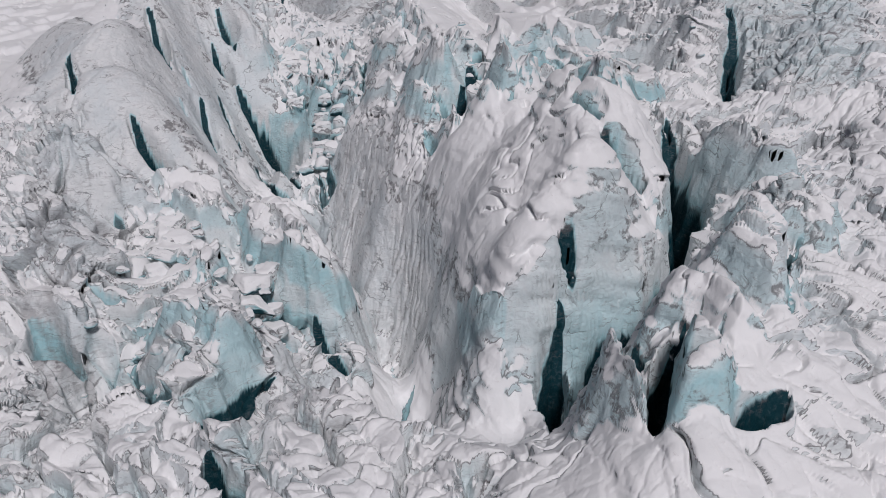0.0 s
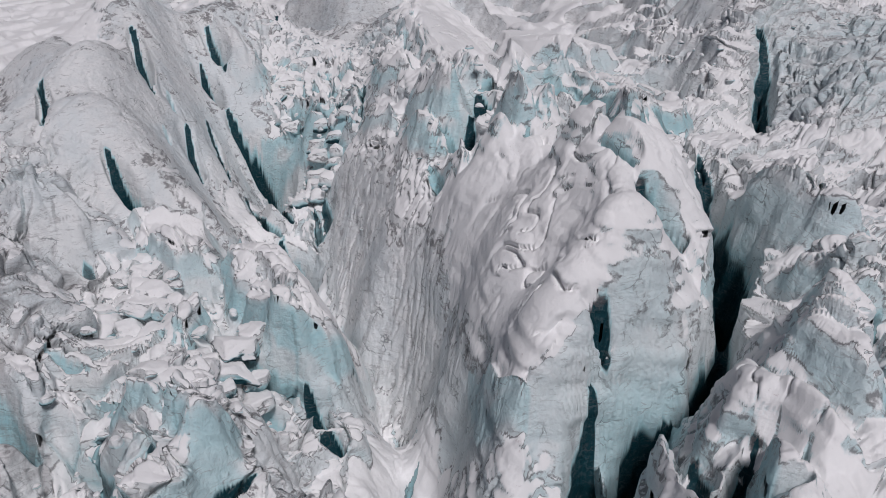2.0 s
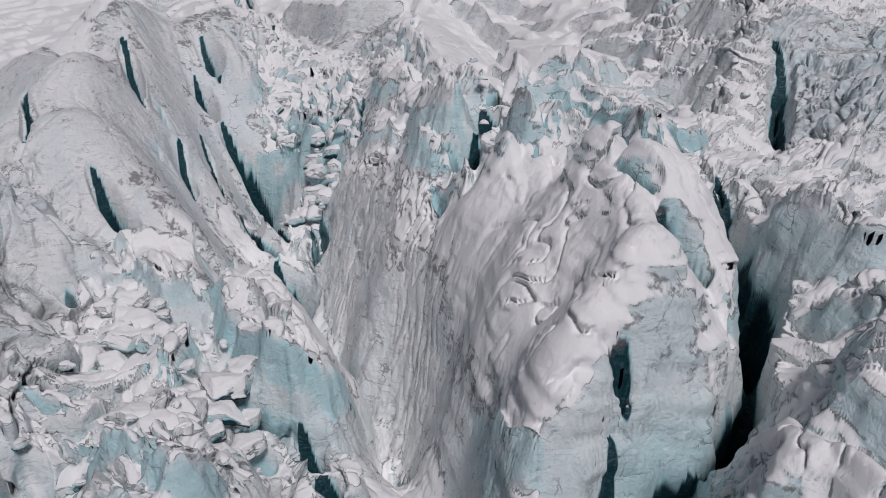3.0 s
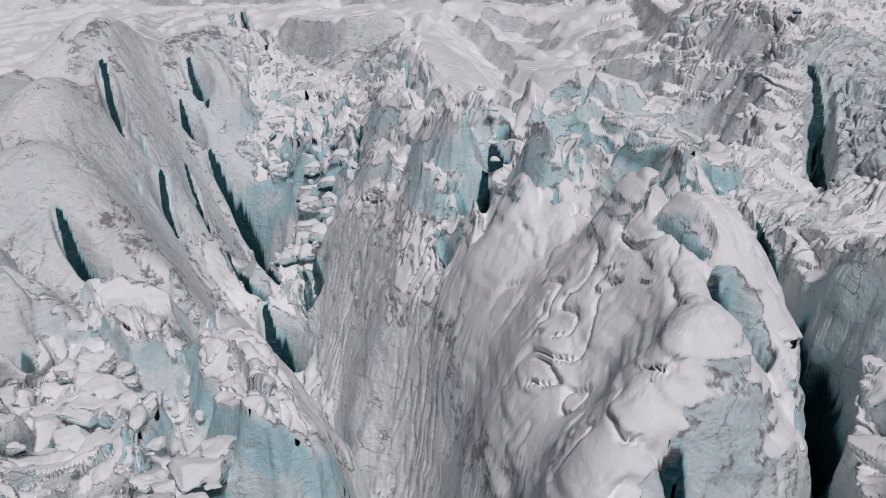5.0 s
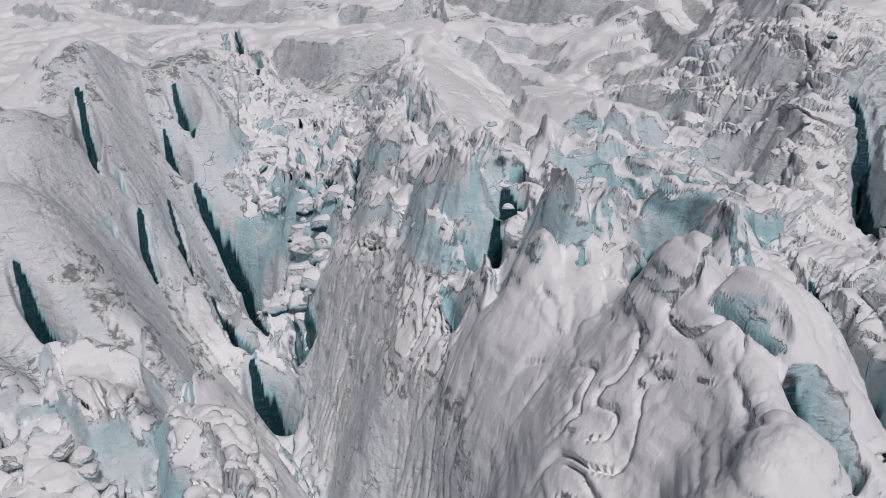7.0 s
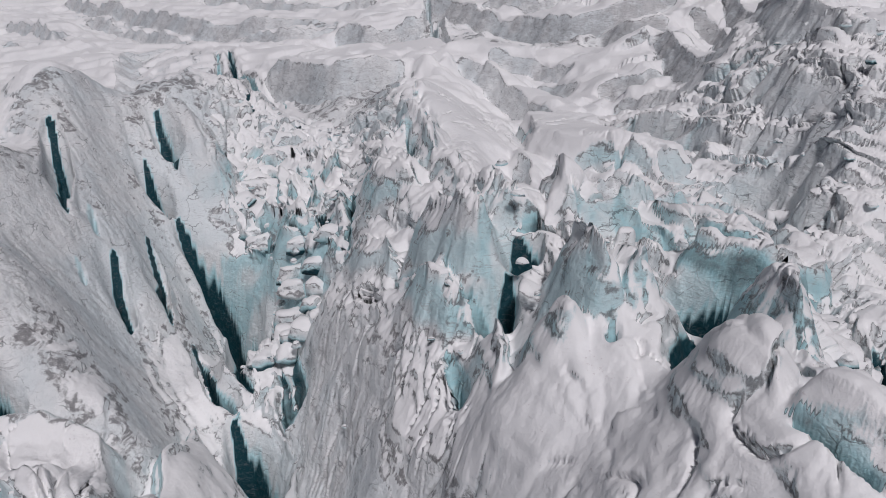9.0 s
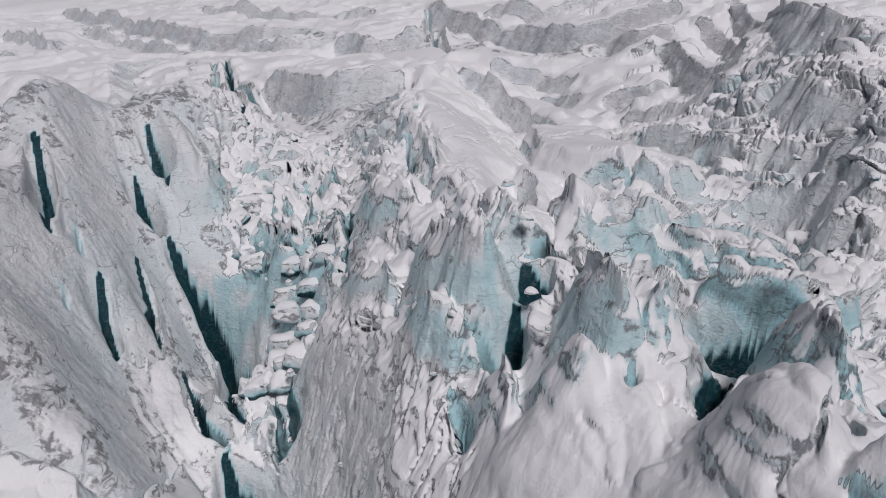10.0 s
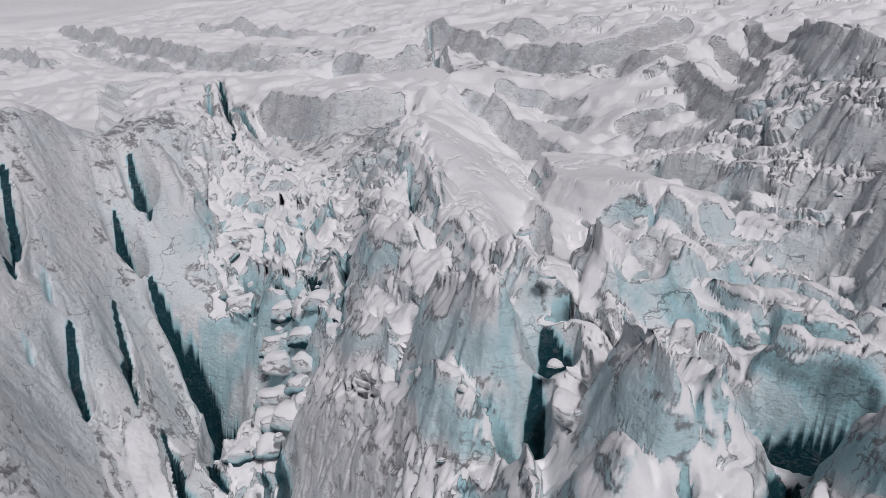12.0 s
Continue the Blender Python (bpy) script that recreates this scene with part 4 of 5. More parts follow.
slope_s, slope_g = shards(20.0, 3.6, -62, 243, 0.25, 0.3, 0.15)
mid_s, mid_g = shards(3.6, 2.0, -70, 253, 0.32, 0.45, 0.4)
side_s, side_g = shards(3.8, 2.1, -42, 263, 0.32, 0.45, 0.4)
fine_s, fine_g = shards(1.5, 0.95, 15, 273, 0.11, 0.17, 0.08)
block_s, block_g = shards(4.2, 3.0, 15, 283, 0.9, 1.0, 0.6)
sides = np.clip(ridges + upper + icefall, 0, 1)
coarse = 0.55 * icefall + 0.4 * crown + 0.5 * ridges + 0.5 * upper + 0.35 * front + 0.16 * dome + 0.06 * slope + 0.15 * flank + 0.6 * tumbled
glacier.Z = worn(glacier.Z, 1)
relief = calm * (
    icefall * (1.2 * fall_a + 0.4 * fall_b - 1.0 + 0.9 * fall_s) + slope * (0.3 * slope_a + 0.05 * slope_b - 0.12 + 0.22 * slope_s) + flank * (0.3 * flank_a + 0.2 * flank_b - 0.3)
    + dome * (0.32 * dome_a + 0.1 * dome_b - 0.27) + crown * (1.3 * crown_a + 0.3 * crown_b - 1.1 + 0.55 * crown_s) + ridges * (1.1 * ridge_a + 0.4 * ridge_b - 0.9 + 0.9 * ridge_s)
    + (front + upper) * (1.0 * front_a + 0.5 * front_b - 0.9) + (0.5 * upper + 0.3 * front) * upper_s + tumbled * block_s
    + coarse * (sides * side_s + (1 - sides) * mid_s) + (0.12 + 0.6 * np.clip(coarse, 0, 1)) * fine_s
)
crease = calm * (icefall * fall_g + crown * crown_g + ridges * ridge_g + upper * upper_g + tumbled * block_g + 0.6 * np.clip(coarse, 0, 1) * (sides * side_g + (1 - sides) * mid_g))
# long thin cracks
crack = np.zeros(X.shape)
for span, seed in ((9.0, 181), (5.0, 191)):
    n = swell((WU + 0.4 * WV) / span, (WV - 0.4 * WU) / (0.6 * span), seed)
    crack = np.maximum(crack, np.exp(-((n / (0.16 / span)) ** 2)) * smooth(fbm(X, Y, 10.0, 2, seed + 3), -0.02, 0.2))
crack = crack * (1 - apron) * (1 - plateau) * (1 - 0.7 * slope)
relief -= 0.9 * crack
# curved foliation: worn layers that run down the flanks
folds = np.clip(flank + 0.8 * zone(-14, 47, 6, 8) + 0.3 * zone(-34, 50, 8, 9), 0, 1)
bend = SU * 0.95 + 3.0 * fbm(X, Y, 12.0, 3, 81) - 0.35 * glacier.Z
leaf = swell(bend / 1.1, SV * 0.06, 25) + 0.7 * swell(bend / 0.5, SV * 0.11, 26)
relief += folds * 0.13 * leaf
glacier.dirt = np.maximum(glacier.dirt, folds * 0.5 * smooth(-leaf, 0.1, 0.4))
# the upper glacier: broken steps and old avalanche snow
far_s, far_g = shards(15.0, 6.0, -25, 293, 0.8, 0.9, 0.4)
steps = 9 * fbm(X + 0.4 * Y, 1.5 * Y, 34.0, 4, 171)
count = steps / 2.6
steps = (np.floor(count) + smooth(count - np.floor(count), 0.7, 1.0)) * 2.6
outcrop = far * (0.4 + 0.6 * smooth(X, 0, 40)) * smooth(fbm(X, Y, 30.0, 2, 177), -0.3, 0.2)
relief += outcrop * (0.7 * far_s + 0.4 * ridged(SU + 0.5 * SV, SV, 9.0, 4, 175))
glacier.Z += far * 0.55 * worn(steps, 1)
relief *= 1 - 0.35 * smooth(np.hypot(*slopes(worn(glacier.Z, 3))), 1.2, 2.6)
# broken fronts: the ice steps down in ledges
count = (glacier.Z + up_z * relief + 2.2 * fbm(X, Y, 11.0, 3, 161) + 0.5 * fbm(SU, SV, 2.6, 2, 165)) / 2.6
ledges = (np.floor(count) + smooth(count - np.floor(count), 0.5, 1.0) - count) * 2.6
broken = calm * np.clip(0.3 * icefall + 0.3 * crown + 0.35 * ridges + 0.5 * upper + 0.3 * front + 0.15 * dome, 0, 1) * smooth(fbm(X, Y, 16.0, 2, 167), -0.35, 0.15)
glacier.Z += broken * ledges
# slope, then fine relief square to the surface
QX, QY, QZ = X + up_x * relief, Y + up_y * relief, glacier.Z + up_z * relief
# walls are worn smooth across
wall = smooth(np.hypot(*slopes(worn(glacier.Z, 2))), 0.9, 1.8) * (1 - 0.6 * flank)
QX, QY, QZ = [A + wall * (worn(A, 5, (1, 1)) - A) for A in (QX, QY, QZ)]


def facing(x, y, z):
    """Which way the surface looks at each of its points."""
    p = np.stack([x, y, z], -1)
    n = np.cross(np.gradient(p, axis=1), np.gradient(p, axis=0))
    return n / np.maximum(np.linalg.norm(n, axis=-1), 1e-9)[..., None]


F = facing(QX, QY, QZ)
F = np.stack([worn(F[..., k], 1) for k in range(3)], -1)
steep = np.sqrt(1 - np.clip(F[..., 2], 0.05, 1) ** 2) / np.clip(F[..., 2], 0.05, 1)
cliff = smooth(steep, 0.8, 1.9)
Z = QZ
strata = np.clip(zone(10, 58, 10, 14) + 0.4 * front + 0.35 * dome, 0, 1)
bed = Z + 0.25 * X + 0.9 * fbm(X, Y, 9.0, 2, 91)
ledge = swell3(X / 9.0, Y / 9.0, bed / 0.75, 92) + 0.6 * swell3(X / 5.0, Y / 5.0, bed / 0.33, 93)
push = cliff * ledge * (0.1 + 0.42 * strata)
bare_face = smooth(steep, 0.5, 1.3) * calm * (1 - 0.7 * slope)
push += bare_face * (1 - 0.6 * dome) * (0.9 * np.abs(swell3(X / 5.0, Y / 5.0, Z / 5.0, 98)) - 0.2)
push += calm * (0.2 + 0.3 * cliff) * (0.5 * swell3(X / 2.4, Y / 2.4, Z / 2.4, 101) + 0.35 * np.abs(swell3(X / 1.2, Y / 1.2, Z / 1.2, 103)) - 0.08)
push += (0.15 + 0.2 * cliff) * 0.22 * np.abs(swell3(X / 0.6, Y / 0.6, Z / 0.6, 105))
push *= 1 - 0.75 * plateau * (1 - cliff)
push += 0.16 * smooth(glacier.snow, 0.35, 0.8)
PX, PY, PZ = QX + F[..., 0] * push, QY + F[..., 1] * push, QZ + F[..., 2] * push
POINTS = np.stack([PX, PY, PZ], -1).reshape(-1, 3)
FACING = facing(PX, PY, PZ)
up = 0.6 * FACING[..., 2] + 0.4 * worn(FACING[..., 2], 3)
FACING = FACING.reshape(-1, 3)
# snow stays where the relief lies flat enough
snowy = 0.2 * icefall - 0.3 * slope + 0.4 * crown + 0.55 * dome - 0.05 * flank + 0.1 * front + 0.2 * ridges + 0.18 * upper + 0.5 * apron + 0.2 * plateau
lying = glacier.snow - 0.4 * crease - 0.5 * crack + 1.5 * smooth(up, 0.25, 0.8) - 0.55 - 1.6 * glacier.bare + 0.4 * fbm(SU, SV, 6.0, 3, 111) + 0.2 * fbm(SU, SV, 2.0, 2, 115) + snowy
snow = np.clip(lying, -0.45, 1)
grimy = 0.3 * zone(-48, 76, 12, 12) + 0.02 * slope + 0.04 * upper + 0.2 * far * smooth(X, 15, 60) + 0.08 * far + 0.1 * front
# real grit in cracks and layers; the crease term also paints shade
glacier.dirt = np.clip(glacier.dirt + grimy + 0.55 * crack + 0.3 * crease + 0.3 * plateau * cliff + cliff * strata * 0.35 * smooth(-ledge, 0.15, 0.5), 0, 1) * (1 - 0.6 * glacier.blue_and_shade)
# creases get painted shade as deeper blue; steep bare faces a blue tint
clean = crown * 0.5 + ridges * 0.5 + icefall * 0.35 + front * 0.45 + upper * 0.15 + dome * 0.6
glacier.blue_and_shade = np.clip(glacier.blue_and_shade + 0.5 * clean * crease * smooth(fbm(X, Y, 9.0, 2, 133), -0.2, 0.4) + (0.2 * clean + 0.05) * smooth(up, 0.8, 0.4), 0, 1) * (1 - 0.5 * flank)
ROWS_N, COLS_N = X.shape
INDEX = np.arange(ROWS_N * COLS_N).reshape(ROWS_N, COLS_N)
QUADS = np.stack([INDEX[:-1, :-1], INDEX[:-1, 1:], INDEX[1:, 1:], INDEX[1:, :-1]], -1).reshape(-1, 4)
CX, CY = U[:-1, :-1].reshape(-1), V[:-1, :-1].reshape(-1)
FIELDS = {"blue_and_shade": glacier.blue_and_shade.reshape(-1), "snow": snow.reshape(-1), "dirt": glacier.dirt.reshape(-1)}


def mesh_of(name, points, faces, fields, normals=None, faceted=False):
    """A smooth mesh from arrays, with its surface fields."""
    me = bpy.data.meshes.new(name)
    me.vertices.add(len(points))
    me.vertices.foreach_set("co", np.ascontiguousarray(points, np.float32).reshape(-1))
    n = faces.shape[1]
    me.loops.add(faces.size)
    me.loops.foreach_set("vertex_index", np.ascontiguousarray(faces, np.int32).reshape(-1))
    me.polygons.add(len(faces))
    me.polygons.foreach_set("loop_start", np.arange(0, faces.size, n, dtype=np.int32))
    me.polygons.foreach_set("loop_total", np.full(len(faces), n, np.int32))
    me.polygons.foreach_set("use_smooth", np.full(len(faces), not faceted))
    for key, values in fields.items():
        me.attributes.new(key, "FLOAT", "POINT").data.foreach_set("value", np.ascontiguousarray(values, np.float32))
    me.materials.append(ICE)
    me.update(calc_edges=True)
    if normals is not None:
        me.normals_split_custom_set_from_vertices(np.ascontiguousarray(normals, np.float32))
    return me


def cut_out(name, mask, deep=6.0, sides=True):
    """The masked part of the surface as a mesh of its own, with sides that go down into the glacier."""
    faces = QUADS[mask]
    used, faces = np.unique(faces, return_inverse=True)
    faces = faces.reshape(-1, 4)
    points, facing = POINTS[used], FACING[used]
    fields = {k: v[used] for k, v in FIELDS.items()}
    if sides:
        n = len(points)
        e = np.concatenate([faces[:, [k, (k + 1) % 4]] for k in range(4)])
        key = np.sort(e, 1)
        code = key[:, 0].astype(np.int64) * n + key[:, 1]
        uniq, first, count = np.unique(code, return_index=True, return_counts=True)
        rim = e[first[count == 1]]
        ids, inv = np.unique(rim, return_inverse=True)
        inv = inv.reshape(-1, 2) + n
        low = points[ids].copy()
        low[:, 2] -= deep
        points, facing = np.concatenate([points, low]), np.concatenate([facing, facing[ids]])
        fields = {k: np.concatenate([v, v[ids]]) for k, v in fields.items()}
        faces = np.concatenate([faces, np.stack([rim[:, 1], rim[:, 0], inv[:, 0], inv[:, 1]], 1)])
    return mesh_of(name, points, faces, fields, facing)


def within(outline):
    """Which cells lie inside an outline in the plan."""
    xs, ys = [p[0] for p in outline], [p[1] for p in outline]
    hit = np.zeros(len(CX), bool)
    near = np.nonzero((CX > min(xs)) & (CX < max(xs)) & (CY > min(ys)) & (CY < max(ys)))[0]
    u, v, ok = CX[near], CY[near], np.zeros(len(near), bool)
    for p, q in zip(outline, outline[1:] + outline[:1]):
        if p[1] != q[1]:
            ok ^= ((p[1] > v) != (q[1] > v)) & (u < (q[0] - p[0]) * (v - p[1]) / (q[1] - p[1]) + p[0])
    hit[near] = ok
    return hit


free = np.ones(len(QUADS), bool)


def whole(mask):
    """The largest connected patch of the masked cells."""
    A = mask.reshape(ROWS_N - 1, COLS_N - 1)
    r, c = np.nonzero(A.any(1))[0], np.nonzero(A.any(0))[0]
    if not len(r):
        return mask
    box = (slice(r[0], r[-1] + 1), slice(c[0], c[-1] + 1))
    sub = A[box]
    mark = np.where(sub, np.arange(1, sub.size + 1).reshape(sub.shape), 0)
    for k in range(1500):
        up = np.pad(mark, 1)
        new_mark = np.where(sub, np.maximum.reduce([up[1:-1, 1:-1], up[:-2, 1:-1], up[2:, 1:-1], up[1:-1, :-2], up[1:-1, 2:]]), 0)
        if (new_mark == mark).all():
            break
        mark = new_mark
    names, counts = np.unique(mark[mark > 0], return_counts=True)
    out = np.zeros(A.shape, bool)
    out[box] = mark == names[counts.argmax()]
    return out.reshape(-1)


def formation(name, outline, label, category, parts=()):
    """One body of ice out of the surface; parts: those of its faces that look different, as (name, outline, label)."""
    global free
    mask = within(outline) & free
    before = mask.copy()
    free &= ~mask
    if mask.sum() < 12:
        return None
    mask = whole(mask)
    free |= before & ~mask
    rest, made = mask.copy(), []
    for title, edge, words in parts:
        own = within(edge) & rest
        if own.sum() > 50:
            rest &= ~own
            made.append(tagged(new(title, cut_out(title, own, sides=False)), words))
    body = whole(rest)
    free |= rest & ~body
    ob = tagged(new(name, cut_out(name, body)), label, category)
    for part in made:
        part.parent = ob
    return ob


formation("snow_plate", [(10.5, 176.5), (20.7, 172.6), (27.8, 159.4), (28.1, 138.8), (23.3, 133.2), (17.1, 137.2), (12.1, 141.4), (8.9, 148.6)], "flat tilted plate of clean snow with a grey ice edge", "snow plate", [("snow_top", [(14.6, 167.8), (20.6, 166), (25.2, 159.2), (23.2, 137.4), (20.9, 135.5), (17.2, 139), (14, 141.7), (13.6, 154.2)], "old white snow")])
formation("ice_block", [(25, 128.5), (28.6, 129.3), (32.3, 122.3), (30.7, 119.4), (27.4, 124.2), (24, 125.6)], "long snow-topped ice block with a pale blue side", "ice block", [("snow_top", [(26.8, 128.6), (28.8, 128.6), (31.5, 124.8), (30.5, 123.1), (28.2, 125.8), (26.2, 126.9)], "old white snow")])
formation("ice_ridge", [(13.1, 113.3), (23.3, 125.9), (29.4, 119.7), (32.1, 109.1), (29.7, 104.2), (24.7, 104.1), (20, 106.3), (14.9, 107.8), (12.7, 109.8)], "long snow-crested ice ridge with a teal underside", "ice ridge", [("snow_top", [(18, 116.6), (24.7, 124.2), (28.5, 120.5), (28.5, 110.2), (26.7, 106.1), (22.9, 104.6), (20.7, 107.7), (17.3, 108.3), (16.7, 111.6)], "old white snow")])
formation("ice_ridge", [(16.5, 103.8), (19.1, 103), (22, 100.5), (28, 103.4), (22.1, 95.9), (18.9, 98.5), (16.1, 101.9)], "low snow-crested ice ridge over a blue hollow", "ice ridge", [("snow_top", [(17.9, 102.4), (19.4, 101.9), (20.9, 99.8), (24.9, 102.4), (21.1, 97.1), (19.2, 98.9), (17.5, 101.1)], "old white snow")])
formation("serac", [(15.6, 96), (19, 96.9), (20.3, 92.8), (21.5, 90.6), (17.4, 83.8), (16.4, 86.4), (15.6, 90.5)], "rounded grey-white serac beside a blue gap", "serac", [("snow_top", [(17.1, 95), (18.9, 95), (18.8, 90.9), (18.6, 88.2), (17.2, 85.5), (16.6, 87.3), (16.2, 90)], "old white snow")])
formation("ice_shelf", [(-34.5, 147.6), (-29.2, 146.4), (-20.5, 136), (-16.6, 128), (-19.9, 132), (-27.6, 142.1), (-34, 146.4)], "snow-covered ice shelf above a grey wall", "ice shelf", [("snow_top", [(-31.7, 147), (-28.1, 144.9), (-22.5, 137.8), (-20.2, 134.3), (-22.3, 136.2), (-27, 141.7), (-31.4, 146.1)], "old white snow")])
formation("ice_block", [(-28, 165.6), (-22.7, 170.5), (-18.2, 162.6), (-17.6, 151.5), (-23.6, 159.3), (-28.3, 162.2)], "large tilted pale green ice block", "ice block", [("ice_crest", [(-26.4, 166), (-23.1, 168.6), (-20.4, 164.9), (-20.1, 158.8), (-23.7, 162), (-26.6, 164)], "worn pale ice crest")])
formation("ice_block", [(-30.4, 156.7), (-24.6, 159.9), (-18.4, 149.4), (-19.3, 147.3), (-27.7, 154.8)], "rounded ice block with a snow top", "ice block", [("snow_top", [(-28.6, 158.4), (-24.7, 159.4), (-21.1, 154.4), (-21.6, 152.9), (-26.7, 156.5)], "old white snow")])
formation("ice_block", [(-29.9, 151.4), (-23, 150.9), (-17.6, 135.6), (-22.7, 141.1)], "wedge of ice with a white snow roof", "ice block", [("snow_top", [(-27.9, 151.4), (-23.3, 149.9), (-19.6, 139.4), (-22.9, 142.6)], "old white snow")])
formation("ice_block", [(-25.6, 144.1), (-18.8, 136.8), (-14.1, 128.3), (-17, 131.6), (-25, 141.2)], "snow-covered ice block in a row of blocks", "ice block", [("snow_top", [(-23.3, 141.1), (-19.2, 137), (-16.3, 131.9), (-18.2, 134), (-23.1, 139.9)], "old white snow")])
formation("ice_block", [(-39.3, 99.3), (-35.5, 100.5), (-29.1, 99.9), (-25.9, 89.3), (-30.1, 86.4), (-35.9, 91.8)], "flat-topped snowy ice block in the icefall", "ice block", [("snow_top", [(-37.2, 98.9), (-35, 99.8), (-30.9, 99.1), (-28.2, 90.7), (-30.8, 88.8), (-36.3, 97.1)], "old white snow")])
formation("ice_ridge", [(-26, 91.1), (-28.8, 115.3), (-19, 106), (-10.9, 90.9), (-8.6, 88.4), (-11.3, 74.4), (-16.9, 74.7), (-24.7, 84.6)], "long leaning ice ridge with a pale blue side", "ice ridge", [("snow_top", [(-22, 86.8), (-20.2, 87.7), (-14.5, 78.2), (-11.7, 77.9), (-10.5, 76.5), (-12.8, 75.3), (-16.3, 75.4), (-21.5, 83.6)], "old white snow")])
formation("ice_block", [(-30.8, 81.8), (-28.4, 84.6), (-25.7, 83.3), (-25.3, 77.4), (-29.1, 78.1)], "square snow-topped block in the icefall", "ice block", [("snow_top", [(-29.7, 81.7), (-28.3, 83.6), (-26.7, 83.1), (-26.5, 79.5), (-28.7, 79.4)], "old white snow")])
formation("ice_block", [(-21.8, 58.6), (-19.4, 60), (-16.1, 58.8), (-16.2, 56.7), (-18.8, 54.9)], "smooth rounded ice block with old snow", "ice block", [("snow_top", [(-20.4, 58), (-18.9, 58.9), (-17, 58.4), (-17, 57), (-18.7, 56)], "old white snow")])
formation("ice_block", [(-32.6, 69), (-25, 63.6), (-21.7, 59.8), (-27.8, 62.6)], "low snow-covered slab of ice", "ice block", [("snow_top", [(-31.3, 69.2), (-25.6, 63.6), (-23.4, 61.1), (-27.3, 63)], "old white snow")])
formation("serac", [(15.7, 59.1), (18.8, 59.7), (18.3, 49.3), (20, 45.3), (21.1, 41.9), (18.7, 41.7), (16.8, 45.6), (14.1, 46)], "serac under thick snow split by a crevasse", "serac", [("snow_top", [(15.3, 50.2), (16.4, 49.1), (17.8, 47.9), (18.8, 45.2), (19.3, 42.7), (17.9, 42.8), (16.9, 45.6), (15.1, 45.5)], "old white snow")])
formation("serac", [(16.2, 44.7), (17.6, 42.5), (18.6, 39.6), (17, 36.6), (14.2, 35.4), (13.3, 36.7), (14.8, 41.2)], "smooth blue ice serac beside a deep crevasse", "serac", [("ice_crest", [(15.8, 42), (16.9, 41.1), (17.4, 39.3), (16.4, 37.2), (14.8, 36.7), (14.1, 37.4), (15.1, 40.2)], "worn pale ice crest")])
formation("serac", [(12.4, 55.6), (13.1, 49.7), (12.8, 41.6), (12.7, 36.5), (11.9, 36.6), (8.9, 41), (10.4, 46.6)], "rounded white serac in front of a blue chasm", "serac", [("snow_top", [(11.6, 48.3), (12.4, 46.5), (12.4, 42.1), (12.1, 38.1), (11.6, 38.2), (10, 41.9), (10.9, 45)], "old white snow")])
formation("serac", [(26.7, 61.6), (27, 56.6), (26.7, 50.5), (25.6, 46.7), (22.3, 44.4), (20.9, 46), (19.5, 48.8), (18.3, 50.3), (20.1, 51.9)], "pyramid-shaped serac with grey ice and snow", "serac", [("ice_crest", [(22.8, 52.3), (24.4, 52.5), (25, 50.2), (24.3, 47.5), (22.3, 46.2), (21.3, 47), (20.3, 48.6), (19.5, 49.3), (20.8, 50.6)], "worn pale ice crest")])
formation("serac", [(27.4, 70), (30.8, 69.7), (33.8, 65.5), (35.9, 62.9), (32.9, 57), (29.6, 58.4), (26.7, 61.6)], "broad humped serac under smooth snow", "serac", [("snow_top", [(27.8, 65.1), (30.5, 66.3), (31.8, 63), (33.3, 61.8), (31.9, 58.9), (29.7, 59.5), (27.6, 61)], "old white snow")])
formation("serac", [(27.3, 88.1), (29.7, 81.9), (32.5, 75.3), (34.6, 73.3), (35, 70.1), (30.3, 70.7), (28.2, 77.9)], "grey weathered serac with a blue hollow beneath", "serac", [("ice_crest", [(28.2, 81.4), (29.8, 78.7), (31.7, 75), (32.6, 73), (32.9, 71), (30.4, 72.4), (29.2, 77)], "worn pale ice crest")])
formation("ice_slab", [(13.2, 76.9), (17, 79.5), (21.1, 78.8), (24.7, 79.4), (23.2, 69.8), (19.8, 65.4), (18.4, 68.9), (15.8, 70.9)], "long curved ice slab leaning on the domed serac", "ice slab", [("snow_top", [(14.6, 72.1), (16.9, 73.5), (19.5, 74.2), (21.5, 74), (21.5, 70.9), (19.7, 68.9), (18.5, 70.1), (16.8, 71.2)], "old white snow")])
formation("ice_ledge", [(1.5, 69.2), (3.6, 60.4), (5.1, 56.8), (4.7, 55.9), (2.2, 59.1)], "snow-topped ledge on the serac front", "ice ledge", [("snow_top", [(2.4, 66.7), (3.5, 59.7), (4.4, 57.2), (4.2, 56.6), (2.7, 58.9)], "old white snow")])
formation("ice_lobe", [(-7.2, 113.8), (-3.7, 107.4), (-1.2, 103.8), (0.1, 101.5), (-2.4, 101.7), (-5, 105.1)], "pale blue lobe of ice with a snow crest", "ice lobe", [("snow_top", [(-5.4, 108.7), (-3.4, 106.2), (-1.9, 104.1), (-1.1, 102.7), (-2.7, 102.7), (-4.2, 104.7)], "old white snow")])
formation("serac", [(-6.3, 118.2), (-2.2, 118.2), (1.1, 109.4), (1.9, 107), (1.2, 104), (-2.4, 105.4), (-5.6, 112)], "large rounded pale ice serac", "serac", [("ice_crest", [(-4.4, 115.6), (-2, 112.5), (0.1, 109.1), (0.6, 107.4), (0.2, 105.4), (-2.1, 106.4), (-4, 109.8)], "worn pale ice crest")])
